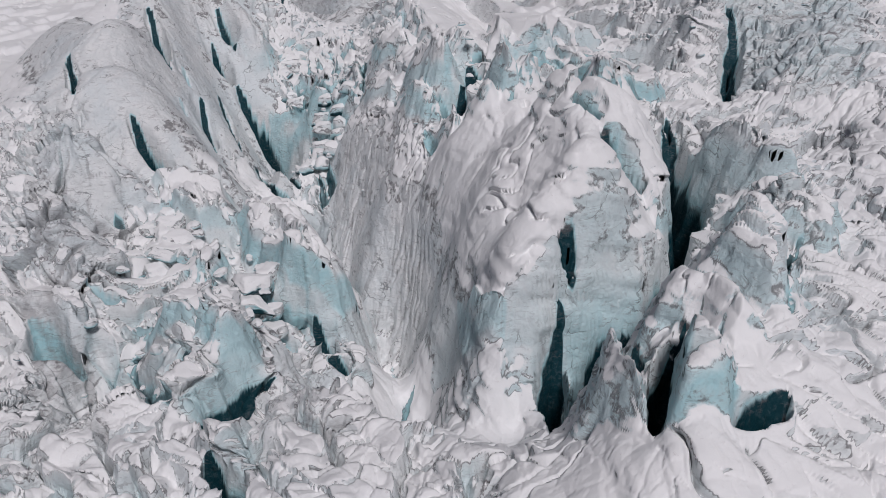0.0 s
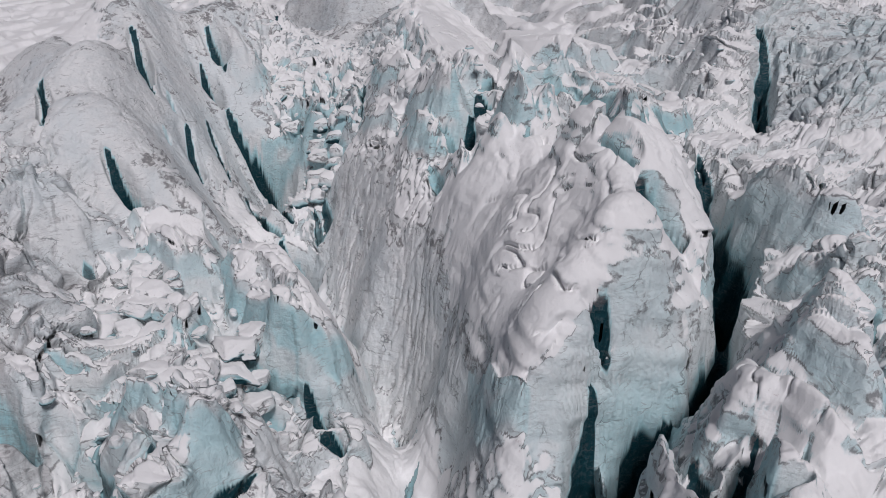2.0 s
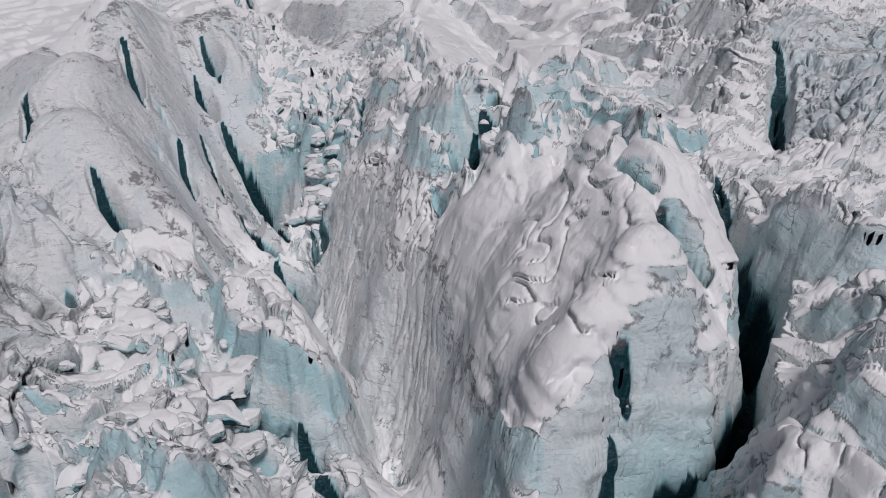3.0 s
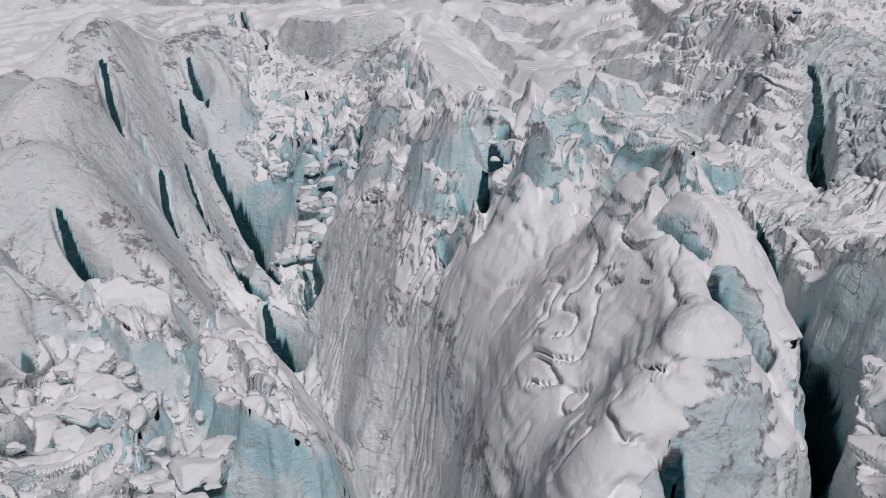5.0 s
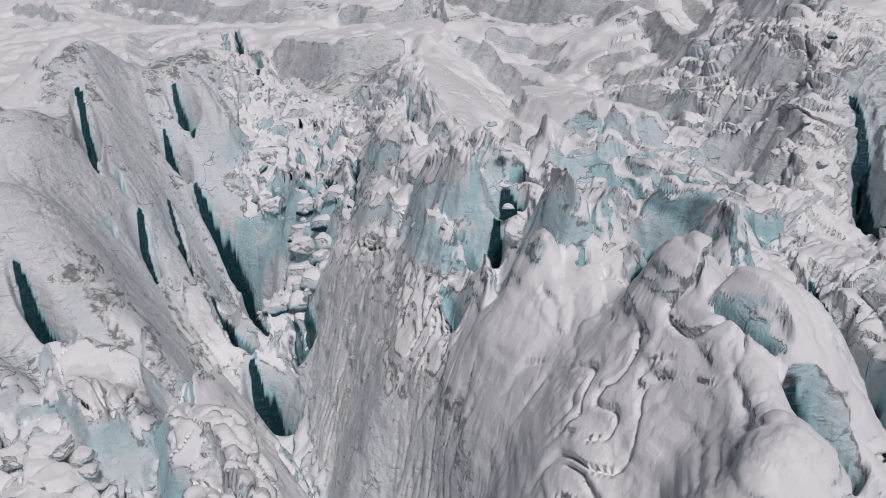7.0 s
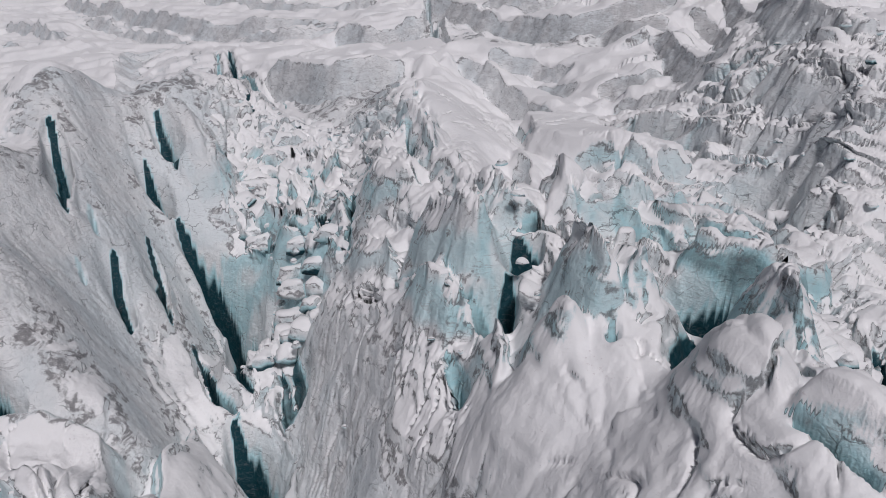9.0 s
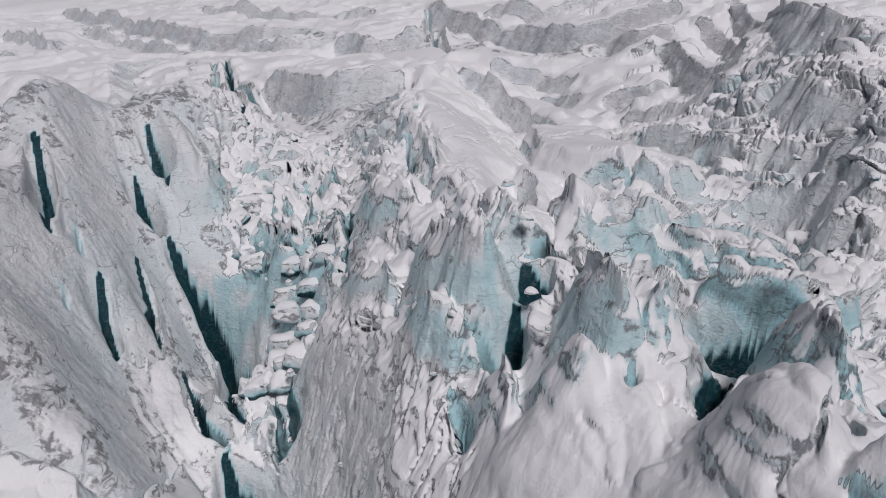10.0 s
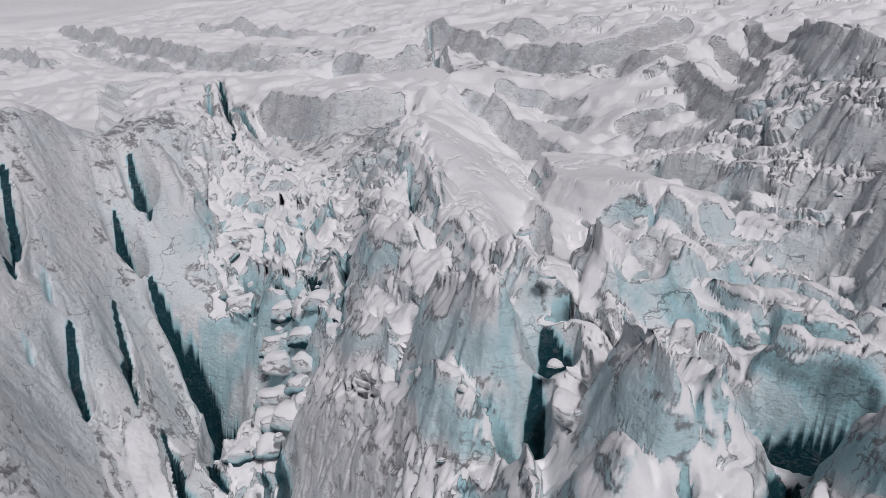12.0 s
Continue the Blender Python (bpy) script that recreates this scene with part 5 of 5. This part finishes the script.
formation("serac", [(4, 97.7), (5.3, 101.1), (8.1, 104.3), (8.5, 97.8), (8.6, 91.9), (6.5, 91.9)], "smooth pyramid of pale ice with snow on top", "serac", [("ice_crest", [(5, 96.9), (5.8, 99.1), (7.4, 100.5), (7.6, 96.5), (7.7, 92.8), (6.5, 93.2)], "worn pale ice crest")])
formation("ice_block", [(2.6, 96.4), (4.7, 95), (6.5, 91.9), (6.4, 89.7), (3.7, 90), (2.5, 93)], "rounded pale ice block below the pyramid", "ice block", [("ice_crest", [(3.3, 94.6), (4.6, 94), (5.6, 91.8), (5.6, 90.4), (4, 90.7), (3.2, 92.5)], "worn pale ice crest")])
formation("ice_block", [(-14.5, 127.4), (-7.9, 118.5), (-7.2, 114.2), (-12.5, 120.9)], "fluted ice block with a worn crest", "ice block", [("snow_top", [(-12.8, 124.3), (-8.8, 119), (-8.3, 116.6), (-11.7, 120.6)], "old white snow")])
formation("ice_pinnacle", [(-0.8, 96), (0.2, 100.2), (1.5, 100.4), (2.1, 97.8), (0.6, 93)], "narrow snow-covered ice pinnacle", "ice pinnacle", [("snow_top", [(-0.2, 97.3), (0.5, 99.6), (1.2, 99.6), (1.6, 98.1), (0.7, 95.2)], "old white snow")])
formation("ice_block", [(-15.1, 150.3), (-8.8, 144.1), (-4.4, 126.8), (-6.5, 123.3), (-10.9, 128.3)], "fluted grey-white ice block", "ice block", [("ice_crest", [(-12.5, 144.3), (-8.7, 138.8), (-5.9, 128.2), (-7.2, 125.5), (-10, 129.7)], "worn pale ice crest")])
formation("ice_pinnacle", [(-9.4, 156.8), (-5.9, 154.7), (-2.6, 144.6), (-3.3, 128.6), (-6.5, 139.6)], "broken ice pinnacle at the foot of the snow ridge", "ice pinnacle", [("snow_top", [(-7.9, 153.2), (-5.8, 152.6), (-3.7, 146.3), (-4, 140.1), (-6.2, 144.5)], "old white snow")])
formation("ice_block", [(-4.4, 125.4), (-0.5, 127.3), (3.5, 111.9), (6, 110.4), (3.7, 109.4), (0, 114)], "overhanging snow-topped ice block", "ice block", [("snow_top", [(-1.8, 123.8), (0.7, 126.7), (2.7, 112.3), (4.3, 110.8), (2.9, 110.5), (0.7, 114.5)], "old white snow")])
formation("ice_column", [(-45.5, 162.1), (-42.8, 164.9), (-35.9, 161.4), (-33.1, 153.6), (-36.7, 151.2), (-40.9, 154.5)], "smooth column of grey ice between dark crevasses", "ice column", [("ice_crest", [(-43, 160.4), (-41.4, 162.3), (-36.8, 159.1), (-35.1, 154.5), (-37.2, 152.8), (-40, 155.4)], "worn pale ice crest")])
formation("ice_block", [(9.2, 95), (11.4, 95.3), (11.6, 93.6), (9.6, 92.3), (8.6, 93.4)], "broken ice block beside the ridges", "ice block", [("snow_top", [(9.5, 94.4), (10.7, 94.3), (11, 93.5), (9.8, 92.9), (9.1, 93.4)], "old white snow")])
formation("ice_block", [(32.1, 120.4), (35.5, 118.8), (35.7, 117.1), (31.9, 116.6)], "snow-draped slab of ice", "ice block", [("snow_top", [(32.6, 119.4), (34.9, 118.6), (35, 117.5), (32.6, 117.4)], "old white snow")])
formation("serac", [(11.1, 86.1), (14, 89.5), (15, 86.9), (15.4, 80.4), (13.2, 76.7), (9.4, 81.1)], "dirty snow-covered serac with a dark edge", "serac", [("snow_top", [(11.2, 83.3), (13.7, 87), (13.6, 84.1), (13.6, 79.8), (12.7, 78), (10.4, 81)], "old white snow")])
formation("ice_slope", [(-58.4, 149.7), (-53.7, 154.9), (-98.9, 281.3), (-87.1, 291.3), (-69, 285.1), (-35.8, 168), (-33.1, 153.6), (-39.3, 149), (-33.8, 144.8), (-27.4, 135.4), (-33.9, 129.1), (-38.1, 122.2), (-38.7, 108.1)], "steep smooth grey ice slope cut by long dark crevasses", "ice slope", [("ice_face", [(-52.3, 146.4), (-94.8, 271.1), (-46.5, 161.8), (-45.2, 152.7), (-39.9, 148.8), (-41.4, 144), (-46.1, 130.6)], "smooth grey ice face with thin cracks"), ("ice_foot", [(-47.1, 124.9), (-41.6, 142.7), (-36.1, 142.1), (-33.9, 129.1), (-38.7, 108.1)], "broken foot of the slope")])
formation("serac", [(-16.5, 119), (-12.6, 117.9), (-2.2, 102), (1.9, 89.9), (10.8, 90.9), (13.2, 76.9), (15.8, 70.9), (19, 69), (20.6, 66.3), (20, 61.1), (18, 59.4), (8.4, 47.2), (0.3, 51.8), (-0.1, 69.5), (-10.9, 92.4), (-16.8, 110)], "huge domed serac with white snow and curved dirt layers", "serac", [("layered_flank", [(-16.5, 119), (-12.2, 111.2), (-6.4, 94.5), (-0.1, 74.2), (0.5, 68.5), (-4.9, 86.4), (-11, 93.1), (-16.8, 110)], "grey flank of thin curved ice layers"), ("snow_cover", [(-6.8, 105.6), (1.9, 89), (6, 76.6), (9.3, 61.5), (10.2, 60.4), (7.3, 57.5), (4, 59.9), (0.5, 75.3), (-6.4, 94.5)], "lobes of old white snow"), ("ice_face", [(10.7, 72.8), (14, 69.2), (18.2, 68), (18.7, 61.9), (12.1, 59.3), (9.3, 61.5)], "smooth pale blue ice face"), ("ice_front", [(1.5, 68.9), (9.6, 57.8), (18.7, 61.4), (17.5, 59.3), (8.6, 48), (1.1, 51.8)], "blue-white front with level bands")])
formation("ice_cliff", [(-45.8, 242.4), (-24.8, 216.7), (-11.9, 227.5), (-7.4, 148.6), (-19.1, 170.2), (-31.7, 200.1)], "vertical grey-blue ice cliff under a snow shelf", "ice cliff", [])
formation("snow_ridge", [(-8.4, 227.6), (-1, 216), (4.2, 199.9), (4.9, 163.7), (6, 148.6), (6.8, 112.8), (17, 133.3), (21.4, 127.3), (23.2, 123.6), (13.1, 113.3), (6.4, 109.9), (3, 111.9), (0.9, 131.3), (-2.6, 143), (-6, 159.7)], "smooth white snow ramp running down the glacier", "snow ramp", [("snow_crest", [(-8.4, 227.6), (-1, 216), (4.2, 199.9), (4.9, 163.7), (6, 148.6), (2.3, 146.2), (-2.6, 151.3), (-5.8, 166.3)], "clean snow crest of the ramp")])
formation("snowfield", [(-168.6, 348.1), (-121.1, 332.2), (-71.6, 297.8), (-88.7, 295.9), (-101.1, 286.9), (-54.1, 155.7), (-58.5, 150.1)], "smooth white snowfield on the upper shoulder", "snowfield", [("snow_edge", [(-60.1, 153.6), (-113, 275.4), (-107.2, 302.3), (-91.1, 303.2), (-88.7, 295.9), (-101.1, 286.9), (-54.1, 155.7), (-58.5, 150.1)], "worn snow edge above the grey ice")])
formation("ice_cliff", [(-7.2, 318.9), (15.1, 272.4), (30.2, 251.1), (45.3, 251.1), (39.6, 226.2), (24.5, 229.9), (9.8, 237.1), (-0.7, 247)], "dark grey ice cliff below the upper snowfield", "ice cliff", [])
formation("ice_cliff", [(0.7, 233.4), (7.6, 222.1), (13.8, 209.3), (18.6, 184.8), (15.1, 176.7), (9, 192), (3.4, 207.8)], "long fluted grey ice cliff beside a snow basin", "ice cliff", [])
formation("snow_slope", [(23.3, 220.8), (34.9, 191.9), (38.4, 154.7), (36.5, 150.7), (28, 170), (19.1, 184.3)], "wide smooth snow slope below small outcrops", "snow slope", [("snow_bank", [(22.2, 204.8), (31.1, 183.6), (37.4, 153.6), (36.5, 150.7), (28, 170), (19.1, 184.3)], "bank of wind-packed snow")])
formation("icefall", [(-38, 70.6), (-37.9, 83.8), (-35, 87.1), (-23.9, 83.7), (-13.4, 73.4), (-7.2, 88.2), (-8.3, 65.6), (-15.2, 56.4), (-20.2, 49.1), (-26, 48.4), (-35.8, 63.8)], "tumbling icefall of snow-topped blocks and blue gaps", "icefall", [("snow_bank", [(-37.9, 83.8), (-35, 87.1), (-29.7, 84.8), (-28.8, 75.1), (-33.3, 71.4)], "bank of white snow between blocks")])
formation("ice_slope", [(-51.2, 87.3), (-43.5, 86.9), (-34.5, 73.6), (-35.6, 64.5), (-37.9, 58.2)], "gritty layered ice slope with dirt bands", "ice slope", [("rock_grit", [(-41.9, 67.4), (-36.8, 65.9), (-35.8, 63.8), (-39.2, 60.4)], "dark grit on broken ice")])
formation("ice_fold", [(-16.6, 54.3), (-11.7, 64), (-5.3, 43.5), (-14.7, 44.7)], "folded grey ice with thin dirt layers", "folded ice", [("ice_crest", [(-16.2, 54.4), (-11.7, 63.9), (-7.8, 48.9), (-13.7, 48.6)], "rounded crest of the fold")])
formation("ice_wall", [(-34.5, 147.4), (-27.6, 142.1), (-19.9, 132), (-18.8, 121.9), (-24.4, 125.1), (-31.9, 142.8)], "grey-blue ice wall beside a dark chasm", "ice wall", [])

ground = tagged(new("ground", cut_out("ground", free, sides=False)), "crevassed grey glacier ice under patches of old snow", "glacier", kind="structure")


def outer_ground():
    """The glacier round about, out to the horizon, sunk under the fine surface."""
    r = np.concatenate([np.linspace(0, 600, 121), np.geomspace(620, 4200, 40)])
    t = np.linspace(0, 2 * np.pi, 181)
    R, T = np.meshgrid(r, t, indexing="ij")
    x, y = R * np.sin(T), 150 + R * np.cos(T)
    z = landform(x, y) + 5 * fbm(x, y, 60, 4, 7)
    inside = smooth(0.56 * (y + 32) - np.abs(x), -3, 6) * smooth(y, 24, 34) * (1 - smooth(y, 545, 565))
    z = z - 30 * inside - 1.0
    idx = np.arange(x.size).reshape(x.shape)
    q = np.stack([idx[:-1, :-1], idx[:-1, 1:], idx[1:, 1:], idx[1:, :-1]], -1).reshape(-1, 4)
    one = np.ones(x.size)
    return mesh_of("outer_ground", np.stack([x, y, z], -1).reshape(-1, 3), q[:, ::-1], {"blue_and_shade": 0 * one, "snow": 0.7 * one, "dirt": 0.1 * one})


rest = tagged(new("ground_far", outer_ground()), "snow-covered glacier reaching to the horizon", "glacier", kind="structure")



# ---- seracs and blocks of ice ----
def ball(level):
    """Points and triangles of a finely divided ball."""
    bm = bmesh.new()
    bmesh.ops.create_icosphere(bm, subdivisions=level, radius=1.0)
    bm.verts.ensure_lookup_table()
    p = np.array([v.co[:] for v in bm.verts])
    t = np.array([[v.index for v in f.verts] for f in bm.faces])
    bm.free()
    return p, t


BALLS = {k: ball(k) for k in (2, 3, 4, 5)}


def normals_of(p, t):
    n = np.cross(p[t[:, 1]] - p[t[:, 0]], p[t[:, 2]] - p[t[:, 0]])
    out = np.zeros(p.shape)
    for k in range(3):
        np.add.at(out, t[:, k], n)
    return out / np.maximum(np.linalg.norm(out, axis=1), 1e-9)[:, None]


def chip(rng, sides, taper, cuts, sharp, detail, tip=0.2):
    """A block about 2 x 2 x 2 with flat, worn faces: a tilted top, sides that lean in, and a few corners broken off."""
    p, t = BALLS[detail]
    planes = [(rng.uniform(-tip, tip), rng.uniform(-tip, tip), 1.0, rng.uniform(0.8, 1.0)), (0, 0, -1.0, 1.0)]
    start = rng.uniform(0, 6.28)
    for k in range(sides):
        a = start + 6.283 * (k + rng.uniform(-0.3, 0.3)) / sides
        planes.append((math.cos(a), math.sin(a), rng.uniform(0.3, 1.0) * taper, rng.uniform(0.78, 1.0)))
    for k in range(cuts):
        a, u = rng.uniform(0, 6.28), rng.uniform(0.1, 0.9)
        planes.append((math.cos(a) * math.sqrt(1 - u * u), math.sin(a) * math.sqrt(1 - u * u), u, rng.uniform(0.72, 1.0)))
    P = np.array(planes)
    P[:, :3] /= np.linalg.norm(P[:, :3], axis=1)[:, None]
    hit = np.clip(p @ P[:, :3].T / P[:, 3], 0, None)
    r = (hit**sharp).sum(1) ** (-1 / sharp)
    return p * r[:, None], t


def ice_mesh(name, place, size, turn, seed, sides=6, taper=0.35, cuts=4, sharp=16, detail=4, lean=(0.0, 0.0), blue=0.15, dirt=0.1, snow=0.0, worn_by=0.3, banded=0.0, tip=0.2, rock=(0.0, 0.0), chips=1.0):
    """A block of ice in the world's place, with relief, and what lies on it. Gives points, triangles and fields."""
    rng = random.Random(seed)
    p, t = chip(rng, sides, taper, cuts, sharp, detail, tip)
    p = p * (np.array(size) / 2)
    p[:, 0] += lean[0] * p[:, 2]
    p[:, 1] += lean[1] * p[:, 2]
    if rock != (0.0, 0.0):
        p = p @ np.array(Euler((rock[0], rock[1], 0.0)).to_matrix()).T
    c, s = math.cos(turn), math.sin(turn)
    p = np.stack([c * p[:, 0] - s * p[:, 1], s * p[:, 0] + c * p[:, 1], p[:, 2]], 1) + np.array(place)
    n = normals_of(p, t)
    m = min(size)
    x, y, z = p.T
    # pieces split off along straight breaks
    way = np.array(Euler((rng.uniform(-0.5, 0.5), rng.uniform(-0.5, 0.5), rng.uniform(0, 3))).to_matrix())
    for g, a in ((0.42, 0.075), (0.2, 0.035)):
        k = (p @ way.T) / (g * m) + 0.25 * np.stack([swell3(x / m * 2, y / m * 2, z / m * 2, 200 + i) for i in range(3)], 1)
        k = np.floor(k)
        p = p + n * (chips * a * m * (grain(k[:, 0] + 57 * k[:, 2], k[:, 1], seed % 89) - 0.6))[:, None]
    for f, a in ((0.45, 0.12), (0.22, 0.07), (0.11, 0.035)):
        if f * m > 0.3 or detail > 3:
            g = max(f * m, 0.25)
            p = p + n * (worn_by * a * m * 1.6 * (np.abs(swell3(x / g, y / g, z / g, seed % 97)) - 0.2))[:, None]
    lay = (0.8 * math.cos(seed) * x + 0.8 * math.sin(seed) * y + 0.6 * z + 0.8 * fbm(x, y, 4.0, 2, 91)) / 0.42
    ledge = swell(lay, 0.08 * (x - y), 92) + 0.5 * swell(lay * 2.3, 0.15 * (x + y), 93)
    p = p + n * (banded * 0.3 * ledge)[:, None]
    n = normals_of(p, t)
    snow = snow - 0.55 * banded
    lies = smooth(n[:, 2] + 0.4 * fbm(x, y, 2.5, 3, 115) + snow, 0.3, 0.8)
    fields = {
        "snow": lies,
        # recess shade put into the colour: steep sides turn bluer towards the base
        "blue_and_shade": np.clip(blue * (1 - lies) * smooth(n[:, 2], 0.6, 0.0) * (0.35 + 2.2 * smooth((z - place[2]) / size[2], 0.3, -0.45)) * (1 + 1.3 * fbm(x, y + z, 3.0, 2, 77)), 0, 1),
        "dirt": np.clip(dirt * (1 + 1.5 * fbm(x + z, y, 3.0, 3, 78)) + banded * 1.4 * smooth(-ledge, 0.12, 0.45), 0, 1) * (1 - 0.5 * lies),
    }
    return p, t, fields, n


def surface(x, y):
    """The height of the glacier's smooth surface."""
    return float(landform(np.array([x], float), np.array([y], float))[0])


def largest(t, chosen):
    """The largest connected patch of the chosen triangles."""
    ids = np.nonzero(chosen)[0]
    if not len(ids):
        return chosen
    mark = np.arange(t.max() + 1)
    for k in range(400):
        low = mark[t[ids]].min(1)
        was = mark.copy()
        for c in range(3):
            np.minimum.at(mark, t[ids][:, c], low)
        if (was == mark).all():
            break
    own = mark[t[ids][:, 0]]
    names, counts = np.unique(own, return_counts=True)
    out = np.zeros(len(t), bool)
    out[ids[own == names[counts.argmax()]]] = True
    return out


def serac(name, x, y, size, turn, label, category, seed, sink=0.3, group="", cap="", **more):
    """A block of ice as a thing, sunk into the glacier by a share of its height; cap: the snow on it, a part of its own."""
    z = surface(x, y) + size[2] * (0.5 - sink)
    p, t, fields, n = ice_mesh(name, (x, y, z), size, turn, seed, **more)
    white = largest(t, fields["snow"][t].mean(1) > 0.55)
    if not cap or white.sum() < 40 or white.all():
        white[:] = False

    def piece(title, chosen):
        used, tri = np.unique(t[chosen], return_inverse=True)
        return new(title, mesh_of(title, p[used], tri.reshape(-1, 3), {k: v[used] for k, v in fields.items()}, n[used]))

    # the lower patch where the painted blue shade is strongest
    foot = largest(t, (fields["blue_and_shade"][t].mean(1) > 0.4) & ~white)
    if not cap or foot.sum() < 40:
        foot[:] = False
    if not white.any() and not foot.any():
        return tagged(piece(name, ~white), label, category, group)
    ob = tagged(new(name), label, category, group)
    ob.location = (x, y, z - size[2] / 2)
    for title, chosen, words in (("ice_body", ~white & ~foot, ""), ("snow_cap", white, cap), ("ice_foot", foot, "clear blue-green ice")):
        if chosen.any():
            part = tagged(piece(title, chosen), words)
            part.parent = ob
            part.matrix_parent_inverse = Matrix.Translation((-x, -y, size[2] / 2 - z))
    return ob


CAP = "soft white snow cap"


# ---- the broken fields between them ----
singles = 0


def block_field(x0, y0, rx, ry, long, short, tall, turn, seed, label, group, blue=0.2, dirt=0.1, snow=0.05, lift=0.2, sides=(4, 5, 6), sharp=60, taper=0.2):
    """A field of settled ice blocks side by side, each a thing of its own, up to 300; the rest of them in one mesh."""
    global singles
    rng = random.Random(seed)
    c, s = math.cos(turn), math.sin(turn)
    reach = max(rx, ry)
    P, T, F, count = [], [], {"snow": [], "blue_and_shade": [], "dirt": []}, 0
    for i in range(-int(reach / long) - 1, int(reach / long) + 2):
        for j in range(-int(reach / short) - 1, int(reach / short) + 2):
            u, v = (i + 0.5 * (j % 2) + rng.uniform(-0.3, 0.3)) * long, (j + rng.uniform(-0.3, 0.3)) * short
            x, y = x0 + c * u - s * v, y0 + s * u + c * v
            g, up = rng.uniform(0.65, 1.4), rng.uniform(-0.6, 0.6) * tall * 0.22
            more = dict(sides=rng.choice(sides), taper=taper, cuts=rng.choice((3, 4, 5, 6)), sharp=sharp, detail=4 if y < 118 else 3, blue=blue * rng.uniform(0.3, 1.8), dirt=dirt * rng.uniform(0.2, 2), snow=snow, lean=(rng.uniform(-0.2, 0.2), rng.uniform(-0.25, 0.1)), tip=0.4, rock=(rng.uniform(-0.25, 0.3), rng.uniform(-0.28, 0.28)))
            size, way, own = (long * 1.06 * g, short * 1.04 * g, tall * rng.uniform(0.8, 1.2)), turn + rng.uniform(-0.5, 0.5), rng.randrange(10**6)
            if ((x - x0) / rx) ** 2 + ((y - y0) / ry) ** 2 > rng.uniform(0.75, 1.1) or free_of(x, y):
                continue
            sink = (0.5 * tall - lift - up) / size[2] + 0.5
            if singles < 300:
                singles += 1
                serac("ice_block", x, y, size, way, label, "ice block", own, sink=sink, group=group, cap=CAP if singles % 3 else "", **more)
            else:
                p, t, f, _ = ice_mesh("ice_blocks", (x, y, surface(x, y) + size[2] * (0.5 - sink)), size, way, own, **more)
                P.append(p), T.append(t + count)
                count += len(p)
                for key in F:
                    F[key].append(f[key])
    if P:
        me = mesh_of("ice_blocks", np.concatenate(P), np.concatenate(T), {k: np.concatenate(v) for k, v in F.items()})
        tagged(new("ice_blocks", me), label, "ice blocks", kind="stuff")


def free_of(x, y):
    """Places kept open: the deep crevasses."""
    if any(math.hypot((x - a) / r, (y - b) / q) < 1 for a, b, r, q in OPEN):
        return True
    for path, reach in glacier.cracks:
        for (ax, ay), (bx, by) in zip(path, path[1:]):
            dx, dy = bx - ax, by - ay
            t = min(1, max(0, ((x - ax) * dx + (y - ay) * dy) / (dx * dx + dy * dy)))
            if math.hypot(x - ax - t * dx, y - ay - t * dy) < reach:
                return True
    return False


def rubble_of(many, spots, sizes, seed, name, label):
    """Countless lumps of ice as one mesh."""
    rng = random.Random(seed)
    shares = [s[4] for s in spots]
    P, T, F, n = [], [], {"snow": [], "blue_and_shade": [], "dirt": []}, 0
    for k in range(many):
        cx, cy, rx, ry, _ = rng.choices(spots, shares)[0]
        a, r = rng.uniform(0, 6.28), math.sqrt(rng.random())
        x, y = cx + rx * r * math.cos(a), cy + ry * r * math.sin(a)
        m = sizes[0] * (sizes[1] / sizes[0]) ** (rng.random() ** 1.8)
        size = (m * rng.uniform(0.9, 1.5), m, m * rng.uniform(0.6, 1.0))
        if free_of(x, y):
            continue
        p, t, f, _ = ice_mesh(name, (x, y, surface(x, y) + 0.1 * m), size, rng.uniform(0, 6.28), rng.randrange(10**6), detail=2, sides=5, cuts=4, sharp=20, blue=rng.uniform(0, 0.4), dirt=rng.uniform(0, 0.3))
        P.append(p), T.append(t + n)
        n += len(p)
        for key in F:
            F[key].append(f[key])
    return tagged(new(name, mesh_of(name, np.concatenate(P), np.concatenate(T), {k: np.concatenate(v) for k, v in F.items()}, faceted=True)), label, "ice rubble", kind="stuff")


OPEN = []
block_field(-27, 166, 6, 20, 3.2, 2.6, 2.6, 0.2, 12, "tumbled angular ice block with snow on it", "tumbled blocks", 0.3, 0.1, 0.15, 0.1)
block_field(-21, 131, 5, 9, 3.0, 2.4, 2.4, 0.6, 18, "tumbled angular ice block with snow on it", "tumbled blocks", 0.3, 0.1, 0.15, 0.0)
block_field(-33, 86, 5, 9, 2.8, 2.2, 1.9, 0.5, 11, "settled snow-topped ice block in the icefall", "icefall blocks", 0.2, 0.05, 0.3, 0.0)
block_field(-23, 70, 6, 7, 2.6, 2.0, 1.7, 0.5, 21, "settled snow-topped ice block in the icefall", "icefall blocks", 0.2, 0.05, 0.3, -0.2)
LUMPS = [(-31, 76, 11, 17, 3.0), (-24, 154, 9, 22, 4.0), (-26, 60, 12, 12, 2.0), (45, 135, 14, 24, 2.5), (3, 110, 16, 12, 1.5), (32, 95, 12, 18, 1.0), (-42, 64, 8, 10, 1.5), (-20, 128, 6, 14, 1.0)]
rubble_of(160, LUMPS, (0.4, 1.3), 6, "ice_rubble", "loose lumps of broken grey and blue ice")
